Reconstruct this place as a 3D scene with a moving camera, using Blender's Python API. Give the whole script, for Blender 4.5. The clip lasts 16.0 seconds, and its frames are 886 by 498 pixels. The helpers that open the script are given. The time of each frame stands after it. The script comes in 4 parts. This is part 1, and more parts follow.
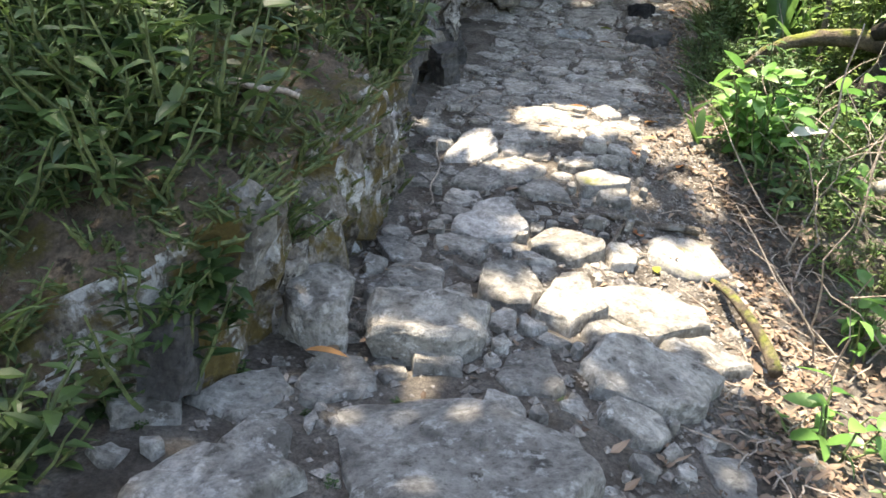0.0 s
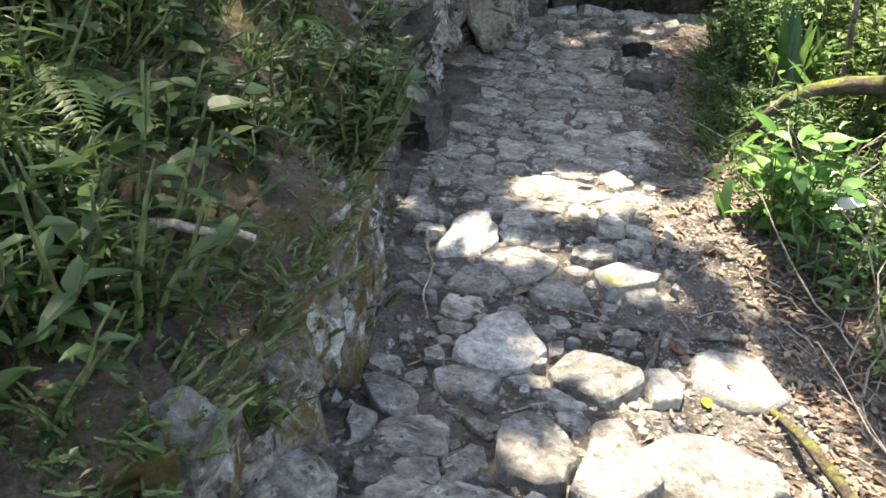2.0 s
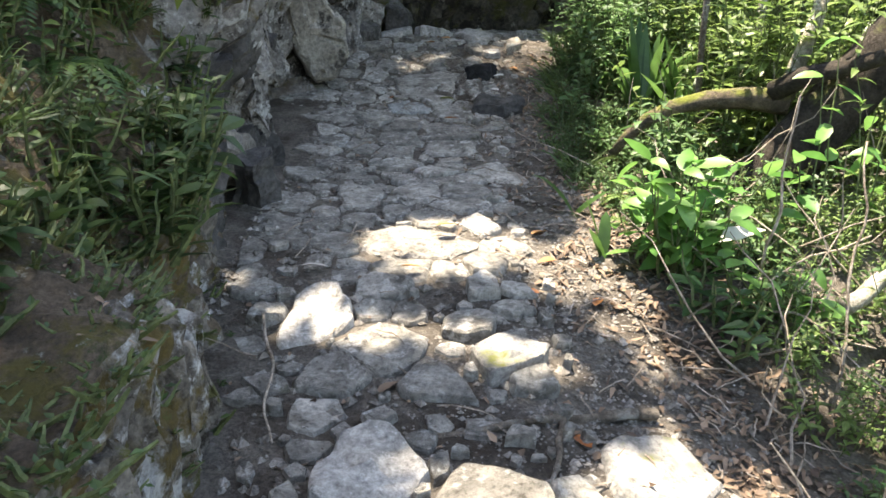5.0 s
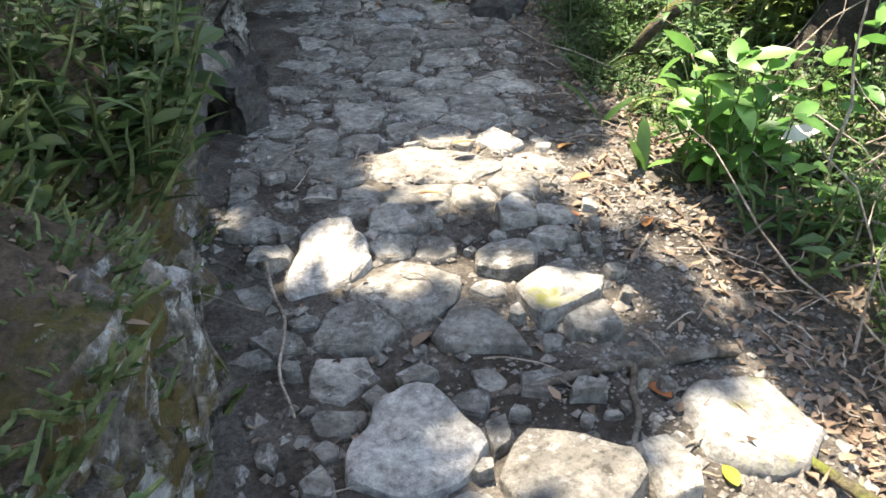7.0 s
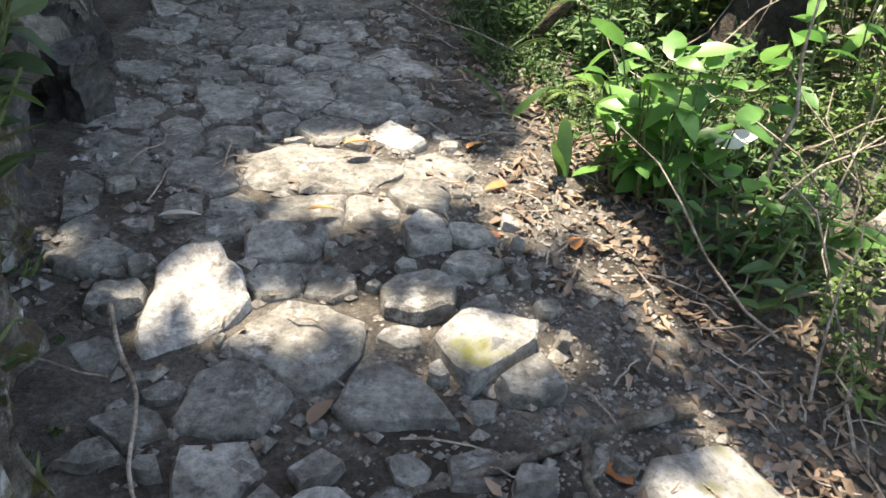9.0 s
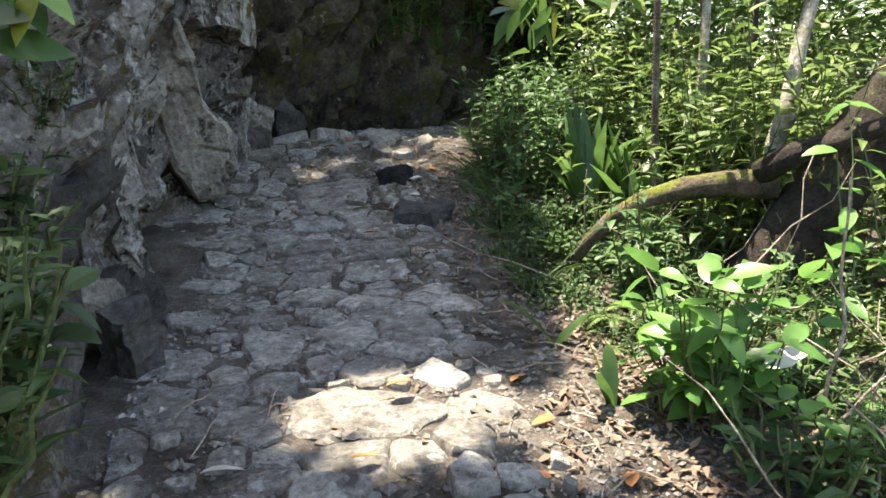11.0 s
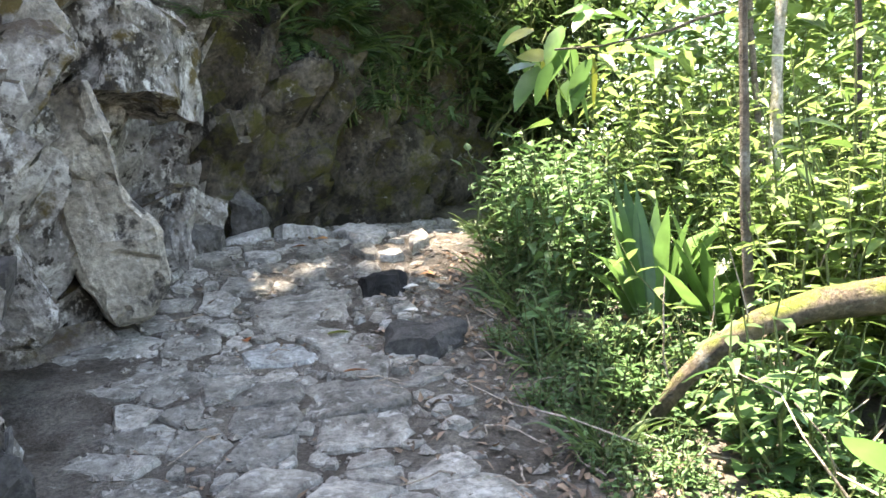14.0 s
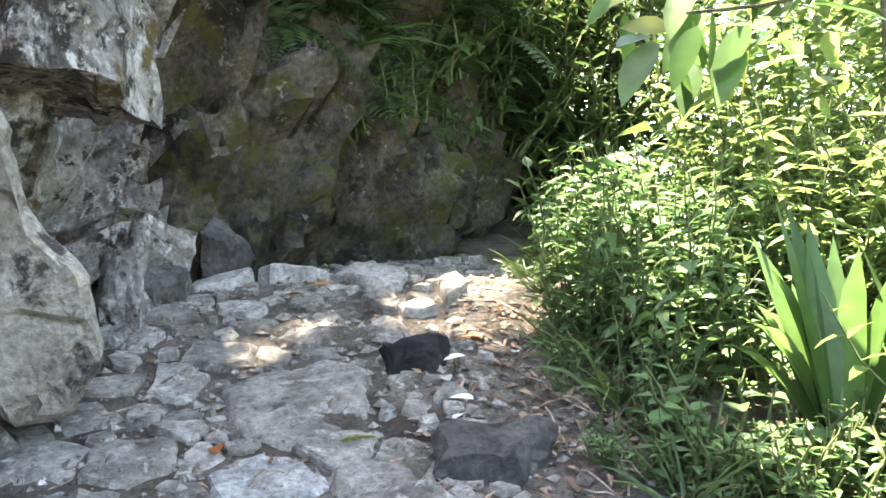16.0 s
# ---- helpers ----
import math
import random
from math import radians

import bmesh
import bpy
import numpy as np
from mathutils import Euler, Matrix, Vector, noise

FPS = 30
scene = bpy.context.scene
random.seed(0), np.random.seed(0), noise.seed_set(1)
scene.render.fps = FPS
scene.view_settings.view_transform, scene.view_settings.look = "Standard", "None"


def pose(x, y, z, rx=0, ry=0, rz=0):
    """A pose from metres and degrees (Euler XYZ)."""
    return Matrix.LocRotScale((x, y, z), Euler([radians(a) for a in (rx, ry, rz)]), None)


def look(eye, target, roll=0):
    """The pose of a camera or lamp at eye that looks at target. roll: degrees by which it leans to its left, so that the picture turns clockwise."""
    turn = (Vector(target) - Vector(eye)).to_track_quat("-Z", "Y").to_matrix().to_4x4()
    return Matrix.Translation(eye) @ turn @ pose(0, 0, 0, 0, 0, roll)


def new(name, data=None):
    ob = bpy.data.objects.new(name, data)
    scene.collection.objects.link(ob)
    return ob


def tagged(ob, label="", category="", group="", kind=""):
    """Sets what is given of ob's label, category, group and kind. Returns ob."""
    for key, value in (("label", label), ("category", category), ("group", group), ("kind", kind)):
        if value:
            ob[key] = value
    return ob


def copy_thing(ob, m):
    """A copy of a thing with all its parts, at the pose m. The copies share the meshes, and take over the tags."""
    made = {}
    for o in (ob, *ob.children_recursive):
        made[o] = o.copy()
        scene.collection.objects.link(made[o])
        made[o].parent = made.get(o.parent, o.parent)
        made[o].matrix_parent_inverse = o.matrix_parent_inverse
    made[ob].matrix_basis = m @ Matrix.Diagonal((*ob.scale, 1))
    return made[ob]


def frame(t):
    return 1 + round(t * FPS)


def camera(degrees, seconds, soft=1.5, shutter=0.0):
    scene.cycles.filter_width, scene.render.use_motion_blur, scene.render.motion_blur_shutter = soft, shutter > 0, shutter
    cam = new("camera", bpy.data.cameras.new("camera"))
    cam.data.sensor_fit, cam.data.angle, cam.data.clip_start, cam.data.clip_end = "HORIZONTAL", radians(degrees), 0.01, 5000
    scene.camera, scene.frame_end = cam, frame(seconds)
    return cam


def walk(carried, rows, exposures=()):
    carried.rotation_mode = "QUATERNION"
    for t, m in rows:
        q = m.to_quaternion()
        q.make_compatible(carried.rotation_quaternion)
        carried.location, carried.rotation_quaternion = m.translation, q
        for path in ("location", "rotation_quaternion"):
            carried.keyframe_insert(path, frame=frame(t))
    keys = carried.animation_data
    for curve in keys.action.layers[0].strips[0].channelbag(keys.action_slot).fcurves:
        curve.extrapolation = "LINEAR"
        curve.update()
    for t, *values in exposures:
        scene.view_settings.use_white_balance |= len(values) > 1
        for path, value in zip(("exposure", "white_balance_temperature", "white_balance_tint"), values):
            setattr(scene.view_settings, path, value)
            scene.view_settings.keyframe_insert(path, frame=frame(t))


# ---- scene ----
PATH = [
    (0, look((0.611, -0.428, 1.497), (0.194, 1.394, 0.784), 4.4)),
    (0.5, look((0.556, -0.214, 1.516), (0.123, 1.598, 0.788), 4.0)),
    (1, look((0.460, 0.001, 1.591), (0.044, 1.814, 0.855), 3.7)),
    (1.5, look((0.393, 0.217, 1.614), (0.099, 2.062, 0.900), 3.9)),
    (2, look((0.297, 0.424, 1.672), (-0.072, 2.271, 0.998), 3.0)),
    (2.5, look((0.224, 0.602, 1.710), (0.002, 2.491, 1.093), 2.9)),
    (3, look((0.232, 0.805, 1.704), (0.079, 2.711, 1.118), 2.3)),
    (3.5, look((0.220, 0.976, 1.649), (0.002, 2.848, 0.981), 2.0)),
    (4, look((0.152, 1.125, 1.606), (0.035, 3.026, 0.995), 2.4)),
    (4.5, look((0.182, 1.202, 1.639), (0.138, 3.100, 1.009), 1.0)),
    (4.7, look((0.189, 1.211, 1.656), (0.161, 3.113, 1.039), 1.1)),
    (6.8, look((0.036, 1.664, 1.537), (0.043, 3.513, 0.774), 0.2)),
    (7, look((-0.004, 1.742, 1.512), (0.019, 3.574, 0.710), -1.9)),
    (7.5, look((-0.012, 1.972, 1.504), (0.099, 3.745, 0.584), -1.6)),
    (8, look((-0.013, 2.131, 1.502), (0.171, 3.887, 0.564), -0.8)),
    (8.5, look((-0.054, 2.294, 1.437), (0.210, 4.061, 0.538), 0.3)),
    (9, look((-0.087, 2.376, 1.477), (0.252, 4.140, 0.597), 2.4)),
    (9.5, look((-0.071, 2.411, 1.493), (0.237, 4.212, 0.680), 1.8)),
    (10, look((-0.046, 2.399, 1.531), (0.223, 4.258, 0.844), -0.1)),
    (10.2, look((-0.041, 2.390, 1.545), (0.217, 4.276, 0.930), -0.7)),
    (12.3, look((-0.041, 2.673, 1.538), (0.211, 4.642, 1.291), -3.2)),
    (12.5, look((-0.036, 2.809, 1.530), (0.220, 4.778, 1.294), -3.0)),
    (13, look((-0.024, 3.172, 1.510), (0.250, 5.145, 1.328), -3.0)),
    (13.5, look((-0.015, 3.558, 1.490), (0.274, 5.529, 1.315), -3.1)),
    (14, look((-0.010, 3.957, 1.473), (0.306, 5.924, 1.297), -3.2)),
    (14.5, look((-0.013, 4.358, 1.461), (0.324, 6.321, 1.282), -3.3)),
    (15, look((-0.025, 4.749, 1.456), (0.318, 6.712, 1.284), -2.5)),
    (15.5, look((-0.050, 5.120, 1.459), (0.296, 7.086, 1.331), -3.3)),
    (16, look((-0.090, 5.460, 1.472), (0.277, 7.422, 1.361), -2.7)),
]
EXPOSURES = ((0, 2.45, 7450, 14), (6, 2.35, 7400, 14), (7.5, 2.3, 7300, 13), (9.5, 1.95, 7300, 13), (10.2, 1.95, 7300, 13), (12.3, 2.85, 7400, 16), (14, 3.45, 7400, 16), (15, 3.75, 7400, 16), (16, 3.9, 7500, 17))
cam = camera(55.9, 16.0, 1.6)
walk(cam, PATH, EXPOSURES)

# ---- world and sun ----
SUN_WAY = Vector((-0.1, 0.12, 0.98)).normalized()
world = bpy.data.worlds.new("sky")
world.use_nodes = True
scene.world = world
sky = world.node_tree.nodes.new("ShaderNodeTexSky")
sky.sky_type = "NISHITA"
sky.sun_disc = False
sky.sun_elevation = math.asin(SUN_WAY.z)
sky.sun_rotation = math.atan2(SUN_WAY.x, SUN_WAY.y)
world.node_tree.links.new(sky.outputs[0], world.node_tree.nodes["Background"].inputs[0])
world.node_tree.nodes["Background"].inputs[1].default_value = 0.12
sun = new("sun", bpy.data.lights.new("sun", "SUN"))
sun.data.energy = 5.0
sun.data.angle = radians(0.53)
sun.data.color = (1.0, 0.95, 0.86)
sun.matrix_world = look(SUN_WAY * 30, (0, 0, 0))

# ---- materials ----


def surface(name, low, high, scale=5.0, rough=0.85, bump=0.5, grain=45.0, patches=(), tint=0.0, spec=0.3):
    """Mottled mineral or woody surface: two tones, fine grain, and patches of (scale, from, to, colour, facing)."""
    m = bpy.data.materials.new(name)
    m.use_nodes = True
    t = m.node_tree
    n, l = t.nodes, t.links
    bsdf = n["Principled BSDF"]
    bsdf.inputs["Roughness"].default_value = rough
    bsdf.inputs["Specular IOR Level"].default_value = spec
    co = n.new("ShaderNodeTexCoord")
    info = n.new("ShaderNodeObjectInfo")
    off = n.new("ShaderNodeVectorMath")
    off.operation = "MULTIPLY_ADD"
    l.new(info.outputs["Random"], off.inputs[0])
    off.inputs[1].default_value = (37, 53, 71)
    l.new(co.outputs["Object"], off.inputs[2])

    def wave(s, detail=6.0, r=0.6):
        w = n.new("ShaderNodeTexNoise")
        w.inputs["Scale"].default_value = s
        w.inputs["Detail"].default_value = detail
        w.inputs["Roughness"].default_value = r
        l.new(off.outputs[0], w.inputs["Vector"])
        return w.outputs[0]

    def fit(src, a, b, c=0.0, d=1.0):
        k = n.new("ShaderNodeMapRange")
        for i, v in zip((1, 2, 3, 4), (a, b, c, d)):
            k.inputs[i].default_value = v
        l.new(src, k.inputs[0])
        return k.outputs[0]

    def blend(fac, a, b, mode="MIX"):
        k = n.new("ShaderNodeMix")
        k.data_type = "RGBA"
        k.blend_type = mode
        for src, i in ((fac, 0), (a, 6), (b, 7)):
            if isinstance(src, (int, float)):
                k.inputs[i].default_value = src
            elif isinstance(src, tuple):
                k.inputs[i].default_value = (*src, 1)
            else:
                l.new(src, k.inputs[i])
        return k.outputs[2]

    col = blend(fit(wave(scale), 0.32, 0.68), low, high)
    fine = wave(grain, 8.0, 0.75)
    col = blend(0.9, col, blend(fit(fine, 0.34, 0.66), (0.2, 0.2, 0.2), (0.82, 0.82, 0.82)), "OVERLAY")
    for s, a, b, colour, facing in patches:
        k = fit(wave(s, 8.0, 0.7), a, b)
        if facing:
            geo = n.new("ShaderNodeNewGeometry")
            sep = n.new("ShaderNodeSeparateXYZ")
            l.new(geo.outputs["Normal"], sep.inputs[0])
            up = fit(sep.outputs[2], facing - 0.3, facing + 0.2)
            mul = n.new("ShaderNodeMath")
            mul.operation = "MULTIPLY"
            l.new(k, mul.inputs[0])
            l.new(up, mul.inputs[1])
            k = mul.outputs[0]
        col = blend(k, col, blend(fit(fine, 0.3, 0.7), tuple(c * 0.6 for c in colour), tuple(min(1, c * 1.3) for c in colour)))
    if tint:
        hsv = n.new("ShaderNodeHueSaturation")
        l.new(fit(info.outputs["Random"], 0, 1, 1 - tint, 1 + tint), hsv.inputs["Value"])
        l.new(col, hsv.inputs["Color"])
        col = hsv.outputs[0]
    l.new(col, bsdf.inputs["Base Color"])
    add = n.new("ShaderNodeMath")
    add.operation = "ADD"
    l.new(fine, add.inputs[0])
    l.new(wave(grain * 0.22, 6.0), add.inputs[1])
    bp = n.new("ShaderNodeBump")
    bp.inputs["Strength"].default_value = bump
    bp.inputs["Distance"].default_value = 0.03
    l.new(add.outputs[0], bp.inputs["Height"])
    l.new(bp.outputs[0], bsdf.inputs["Normal"])
    return m


def leafy(name, dark, light, gloss=0.45, through_light=0.4, each=False):
    """Leaf surface: colour varies from leaf to leaf; part of the light comes through."""
    m = bpy.data.materials.new(name)
    m.use_nodes = True
    t = m.node_tree
    n, l = t.nodes, t.links
    bsdf = n["Principled BSDF"]
    bsdf.inputs["Roughness"].default_value = gloss
    bsdf.inputs["Specular IOR Level"].default_value = 0.4
    pick = n.new("ShaderNodeObjectInfo").outputs["Random"] if each else n.new("ShaderNodeNewGeometry").outputs["Random Per Island"]
    ramp = n.new("ShaderNodeValToRGB")
    ramp.color_ramp.elements[0].color = (*dark, 1)
    ramp.color_ramp.elements[1].color = (*light, 1)
    l.new(pick, ramp.inputs[0])
    co = n.new("ShaderNodeTexCoord")
    w = n.new("ShaderNodeTexNoise")
    w.inputs["Scale"].default_value = 14
    w.inputs["Detail"].default_value = 5
    l.new(co.outputs["Object"], w.inputs["Vector"])
    mix = n.new("ShaderNodeMix")
    mix.data_type, mix.blend_type = "RGBA", "OVERLAY"
    mix.inputs[0].default_value = 0.5
    l.new(ramp.outputs[0], mix.inputs[6])
    l.new(w.outputs[0], mix.inputs[7])
    l.new(mix.outputs[2], bsdf.inputs["Base Color"])
    tr = n.new("ShaderNodeBsdfTranslucent")
    l.new(mix.outputs[2], tr.inputs[0])
    sh = n.new("ShaderNodeMixShader")
    sh.inputs[0].default_value = through_light
    l.new(bsdf.outputs[0], sh.inputs[1])
    l.new(tr.outputs[0], sh.inputs[2])
    l.new(sh.outputs[0], n["Material Output"].inputs[0])
    return m


WHITE_LICHEN = (0.55, 0.56, 0.52)
STONE = surface("grey_path_stone", (0.15, 0.139, 0.117), (0.41, 0.39, 0.337), 5, 0.8, 1.2, 28,
                ((7, 0.57, 0.65, (0.085, 0.077, 0.062), 0), (13, 0.55, 0.62, (0.5, 0.485, 0.435), 0), (3, 0.62, 0.72, (0.12, 0.11, 0.05), 0)), 0.25)
MOSSY = surface("mossy_path_stone", (0.13, 0.125, 0.11), (0.32, 0.31, 0.28), 6, 0.85, 0.6, 40,
                ((5, 0.54, 0.64, (0.12, 0.125, 0.035), 0.6), (8, 0.6, 0.7, (0.1, 0.095, 0.08), 0)), 0.1)
PALE = surface("pale_path_stone", (0.22, 0.21, 0.185), (0.44, 0.425, 0.385), 6, 0.8, 0.7, 32,
               ((6, 0.56, 0.68, (0.13, 0.12, 0.1), 0), (20, 0.6, 0.68, (0.55, 0.54, 0.5), 0)), 0.1)
BLUISH = surface("blue_grey_slab", (0.14, 0.146, 0.138), (0.29, 0.3, 0.28), 5, 0.7, 0.4, 40, ((8, 0.55, 0.7, (0.17, 0.16, 0.14), 0),))
BLACK = surface("black_rock", (0.008, 0.008, 0.008), (0.022, 0.021, 0.02), 6, 0.85, 0.5, 40)
# Dark rock colour, also used to paint shade into the cliff-foot hollow.
DARK = surface("dark_and_shaded_rock", (0.03, 0.028, 0.025), (0.11, 0.105, 0.095), 5, 0.8, 0.7, 35, ((6, 0.6, 0.72, (0.2, 0.19, 0.17), 0),), 0.15)
CLIFF = surface("weathered_cliff_rock", (0.085, 0.076, 0.063), (0.37, 0.35, 0.315), 3.4, 0.85, 1.0, 24,
                ((2.6, 0.54, 0.6, (0.03, 0.025, 0.018), 0), (6, 0.54, 0.6, (0.46, 0.45, 0.41), 0), (16, 0.57, 0.64, (0.42, 0.41, 0.38), 0), (11, 0.56, 0.61, (0.035, 0.03, 0.024), 0),
                 (3.1, 0.57, 0.64, (0.1, 0.075, 0.025), 0), (1.6, 0.3, 0.44, (0.09, 0.068, 0.045), 0.6), (7, 0.52, 0.6, (0.085, 0.07, 0.022), 0.5), (11, 0.58, 0.64, (0.16, 0.145, 0.12), 0.5),
                 (18, 0.57, 0.62, (0.2, 0.17, 0.12), 0.55)), 0.0)
LICHEN = surface("lichened_bank_rock", (0.075, 0.064, 0.05), (0.25, 0.225, 0.185), 7, 0.85, 1.0, 28,
                 ((4, 0.53, 0.58, (0.52, 0.52, 0.49), 0), (3.2, 0.54, 0.6, (0.045, 0.036, 0.025), 0), (2.6, 0.5, 0.57, (0.12, 0.088, 0.025), 0), (9, 0.57, 0.62, (0.1, 0.1, 0.03), 0)), 0.1)
SLAB = surface("buff_cliff_slab", (0.13, 0.115, 0.09), (0.36, 0.335, 0.28), 2.2, 0.85, 0.9, 24,
               ((1.7, 0.52, 0.62, (0.09, 0.085, 0.075), 0), (3.4, 0.57, 0.63, (0.05, 0.045, 0.038), 0), (9, 0.6, 0.68, (0.46, 0.45, 0.4), 0), (4, 0.6, 0.7, (0.2, 0.15, 0.06), 0)), 0.15)
SOIL = surface("stony_soil", (0.062, 0.052, 0.04), (0.185, 0.165, 0.135), 4, 0.95, 1.0, 55,
               ((16, 0.6, 0.68, (0.26, 0.245, 0.21), 0), (2.2, 0.5, 0.64, (0.055, 0.043, 0.03), 0)))
BANKSOIL = surface("mossy_bank_soil", (0.062, 0.046, 0.03), (0.17, 0.13, 0.088), 5, 0.95, 1.0, 45,
                   ((3.2, 0.5, 0.58, (0.1, 0.085, 0.022), 0), (7, 0.56, 0.62, (0.05, 0.07, 0.02), 0), (14, 0.6, 0.66, (0.3, 0.28, 0.24), 0), (5, 0.6, 0.66, (0.03, 0.023, 0.016), 0)))
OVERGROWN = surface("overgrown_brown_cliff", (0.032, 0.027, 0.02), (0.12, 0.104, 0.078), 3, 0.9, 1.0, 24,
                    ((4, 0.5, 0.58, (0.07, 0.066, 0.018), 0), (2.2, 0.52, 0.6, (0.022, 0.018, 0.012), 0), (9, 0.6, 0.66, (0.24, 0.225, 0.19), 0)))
PEBBLE = surface("pebble", (0.075, 0.065, 0.052), (0.27, 0.25, 0.215), 7, 0.85, 0.4, 60, ((5, 0.6, 0.68, (0.45, 0.43, 0.39), 0),))
BARK = surface("grey_brown_bark", (0.07, 0.055, 0.04), (0.2, 0.17, 0.13), 9, 0.9, 0.9, 50, ((6, 0.55, 0.68, (0.3, 0.29, 0.25), 0),), 0.15)
MOSS_BARK = surface("mossy_bark", (0.05, 0.04, 0.028), (0.16, 0.125, 0.085), 9, 0.95, 1.0, 50,
                    ((4, 0.44, 0.56, (0.17, 0.19, 0.035), 0.35), (6, 0.6, 0.7, (0.28, 0.27, 0.22), 0)))
DARK_BARK = surface("dark_bark", (0.018, 0.014, 0.01), (0.06, 0.05, 0.038), 9, 0.95, 1.0, 50, ((5, 0.56, 0.68, (0.1, 0.11, 0.03), 0.3),))
PALE_BARK = surface("pale_lichened_bark", (0.22, 0.2, 0.15), (0.5, 0.48, 0.4), 8, 0.9, 0.8, 50, ((5, 0.55, 0.66, (0.2, 0.2, 0.06), 0),))
TWIG = surface("dry_twig", (0.13, 0.1, 0.07), (0.36, 0.31, 0.25), 12, 0.9, 0.4, 60)
GREEN = leafy("herb_leaf", (0.032, 0.078, 0.024), (0.12, 0.215, 0.07), 0.5)
BRIGHT = leafy("bright_broad_leaf", (0.06, 0.16, 0.035), (0.16, 0.31, 0.075), 0.4, 0.45, True)
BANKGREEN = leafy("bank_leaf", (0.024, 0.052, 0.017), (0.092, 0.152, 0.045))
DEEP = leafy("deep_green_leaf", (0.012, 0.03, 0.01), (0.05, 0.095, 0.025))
# Lighter, yellower leaf green with sunlight put into its base colour.
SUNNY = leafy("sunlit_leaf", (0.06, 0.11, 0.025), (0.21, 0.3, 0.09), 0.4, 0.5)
STRAP = leafy("strap_leaf", (0.035, 0.085, 0.02), (0.11, 0.21, 0.05), 0.35, 0.45, True)
GRASS = leafy("grass_blade", (0.03, 0.06, 0.018), (0.13, 0.19, 0.06))
FERN = leafy("fern_leaf", (0.03, 0.075, 0.018), (0.12, 0.2, 0.045))
YELLOW = leafy("yellowing_leaf", (0.12, 0.15, 0.02), (0.3, 0.3, 0.04), 0.45, 0.45, True)
DEADLEAF = leafy("dead_leaf", (0.045, 0.028, 0.017), (0.27, 0.19, 0.125), 0.7, 0.15)
ORANGE = leafy("orange_dead_leaf", (0.3, 0.1, 0.03), (0.5, 0.26, 0.09), 0.6, 0.2, True)
PALELEAF = leafy("bleached_dead_leaf", (0.45, 0.42, 0.36), (0.7, 0.68, 0.6), 0.6, 0.2, True)
STEM = surface("green_stem", (0.04, 0.06, 0.02), (0.12, 0.14, 0.05), 12, 0.7, 0.2, 60)

# ---- building blocks ----
rng = random.Random(11)


def link(name, verts, faces, material, parent=None, label="", smooth=False):
    """One mesh object from vertices and faces, as a thing or as a part of parent."""
    me = bpy.data.meshes.new(name)
    me.from_pydata([tuple(v) for v in verts], [], faces)
    me.materials.append(material)
    if smooth:
        me.polygons.foreach_set("use_smooth", [True] * len(me.polygons))
    me.update()
    ob = new(name, me)
    ob.parent = parent
    if label:
        ob["label"] = label
    return ob


def tube(points, radii, sides=7, rough=0.0):
    """Vertices and faces of a tapered, slightly uneven tube along points."""
    verts, faces = [], []
    pts = [Vector(p) for p in points]
    for i, p in enumerate(pts):
        along = (pts[min(i + 1, len(pts) - 1)] - pts[max(i - 1, 0)]).normalized()
        side = along.orthogonal().normalized() if abs(along.z) > 0.9 else along.cross(Vector((0, 0, 1))).normalized()
        other = side.cross(along)
        for k in range(sides):
            a = 2 * math.pi * k / sides
            r = radii[i] * (1 + rough * noise.noise(p * 5 + Vector((k, 0, 0))))
            verts.append(p + (side * math.cos(a) + other * math.sin(a)) * r)
    for i in range(len(pts) - 1):
        for k in range(sides):
            a, b = i * sides + k, i * sides + (k + 1) % sides
            faces.append((a, b, b + sides, a + sides))
    faces.append(tuple(range(sides - 1, -1, -1)))
    faces.append(tuple(range((len(pts) - 1) * sides, len(pts) * sides)))
    return verts, faces


def bend_line(a, b, sag=0.0, wobble=0.0, n=8, r=rng):
    """Points from a to b with a sideways wander."""
    a, b = Vector(a), Vector(b)
    seed = Vector((r.random() * 50, r.random() * 50, 0))
    out = []
    for i in range(n):
        t = i / (n - 1)
        p = a.lerp(b, t)
        p.z += sag * 4 * t * (1 - t)
        out.append(p + noise.noise_vector(seed + Vector((t * 3, 0, 0))) * wobble * min(1, 4 * t * (1 - t) + 0.1))
    return out


def merge(parts):
    verts, faces = [], []
    for v, f in parts:
        o = len(verts)
        verts += list(v)
        faces += [tuple(i + o for i in g) for g in f]
    return verts, faces


SHAPES = {  # (along, half width) from stalk to tip
    "broad": ((0, 0.03), (0.1, 0.3), (0.3, 0.49), (0.55, 0.48), (0.8, 0.28), (1, 0.0)),
    "lance": ((0, 0.05), (0.3, 0.5), (0.7, 0.3), (1, 0.0)),
    "blade": ((0, 0.3), (0.25, 0.5), (0.5, 0.48), (0.75, 0.34), (1, 0.0)),
    "small": ((0, 0.05), (0.45, 0.5), (1, 0.0)),
}


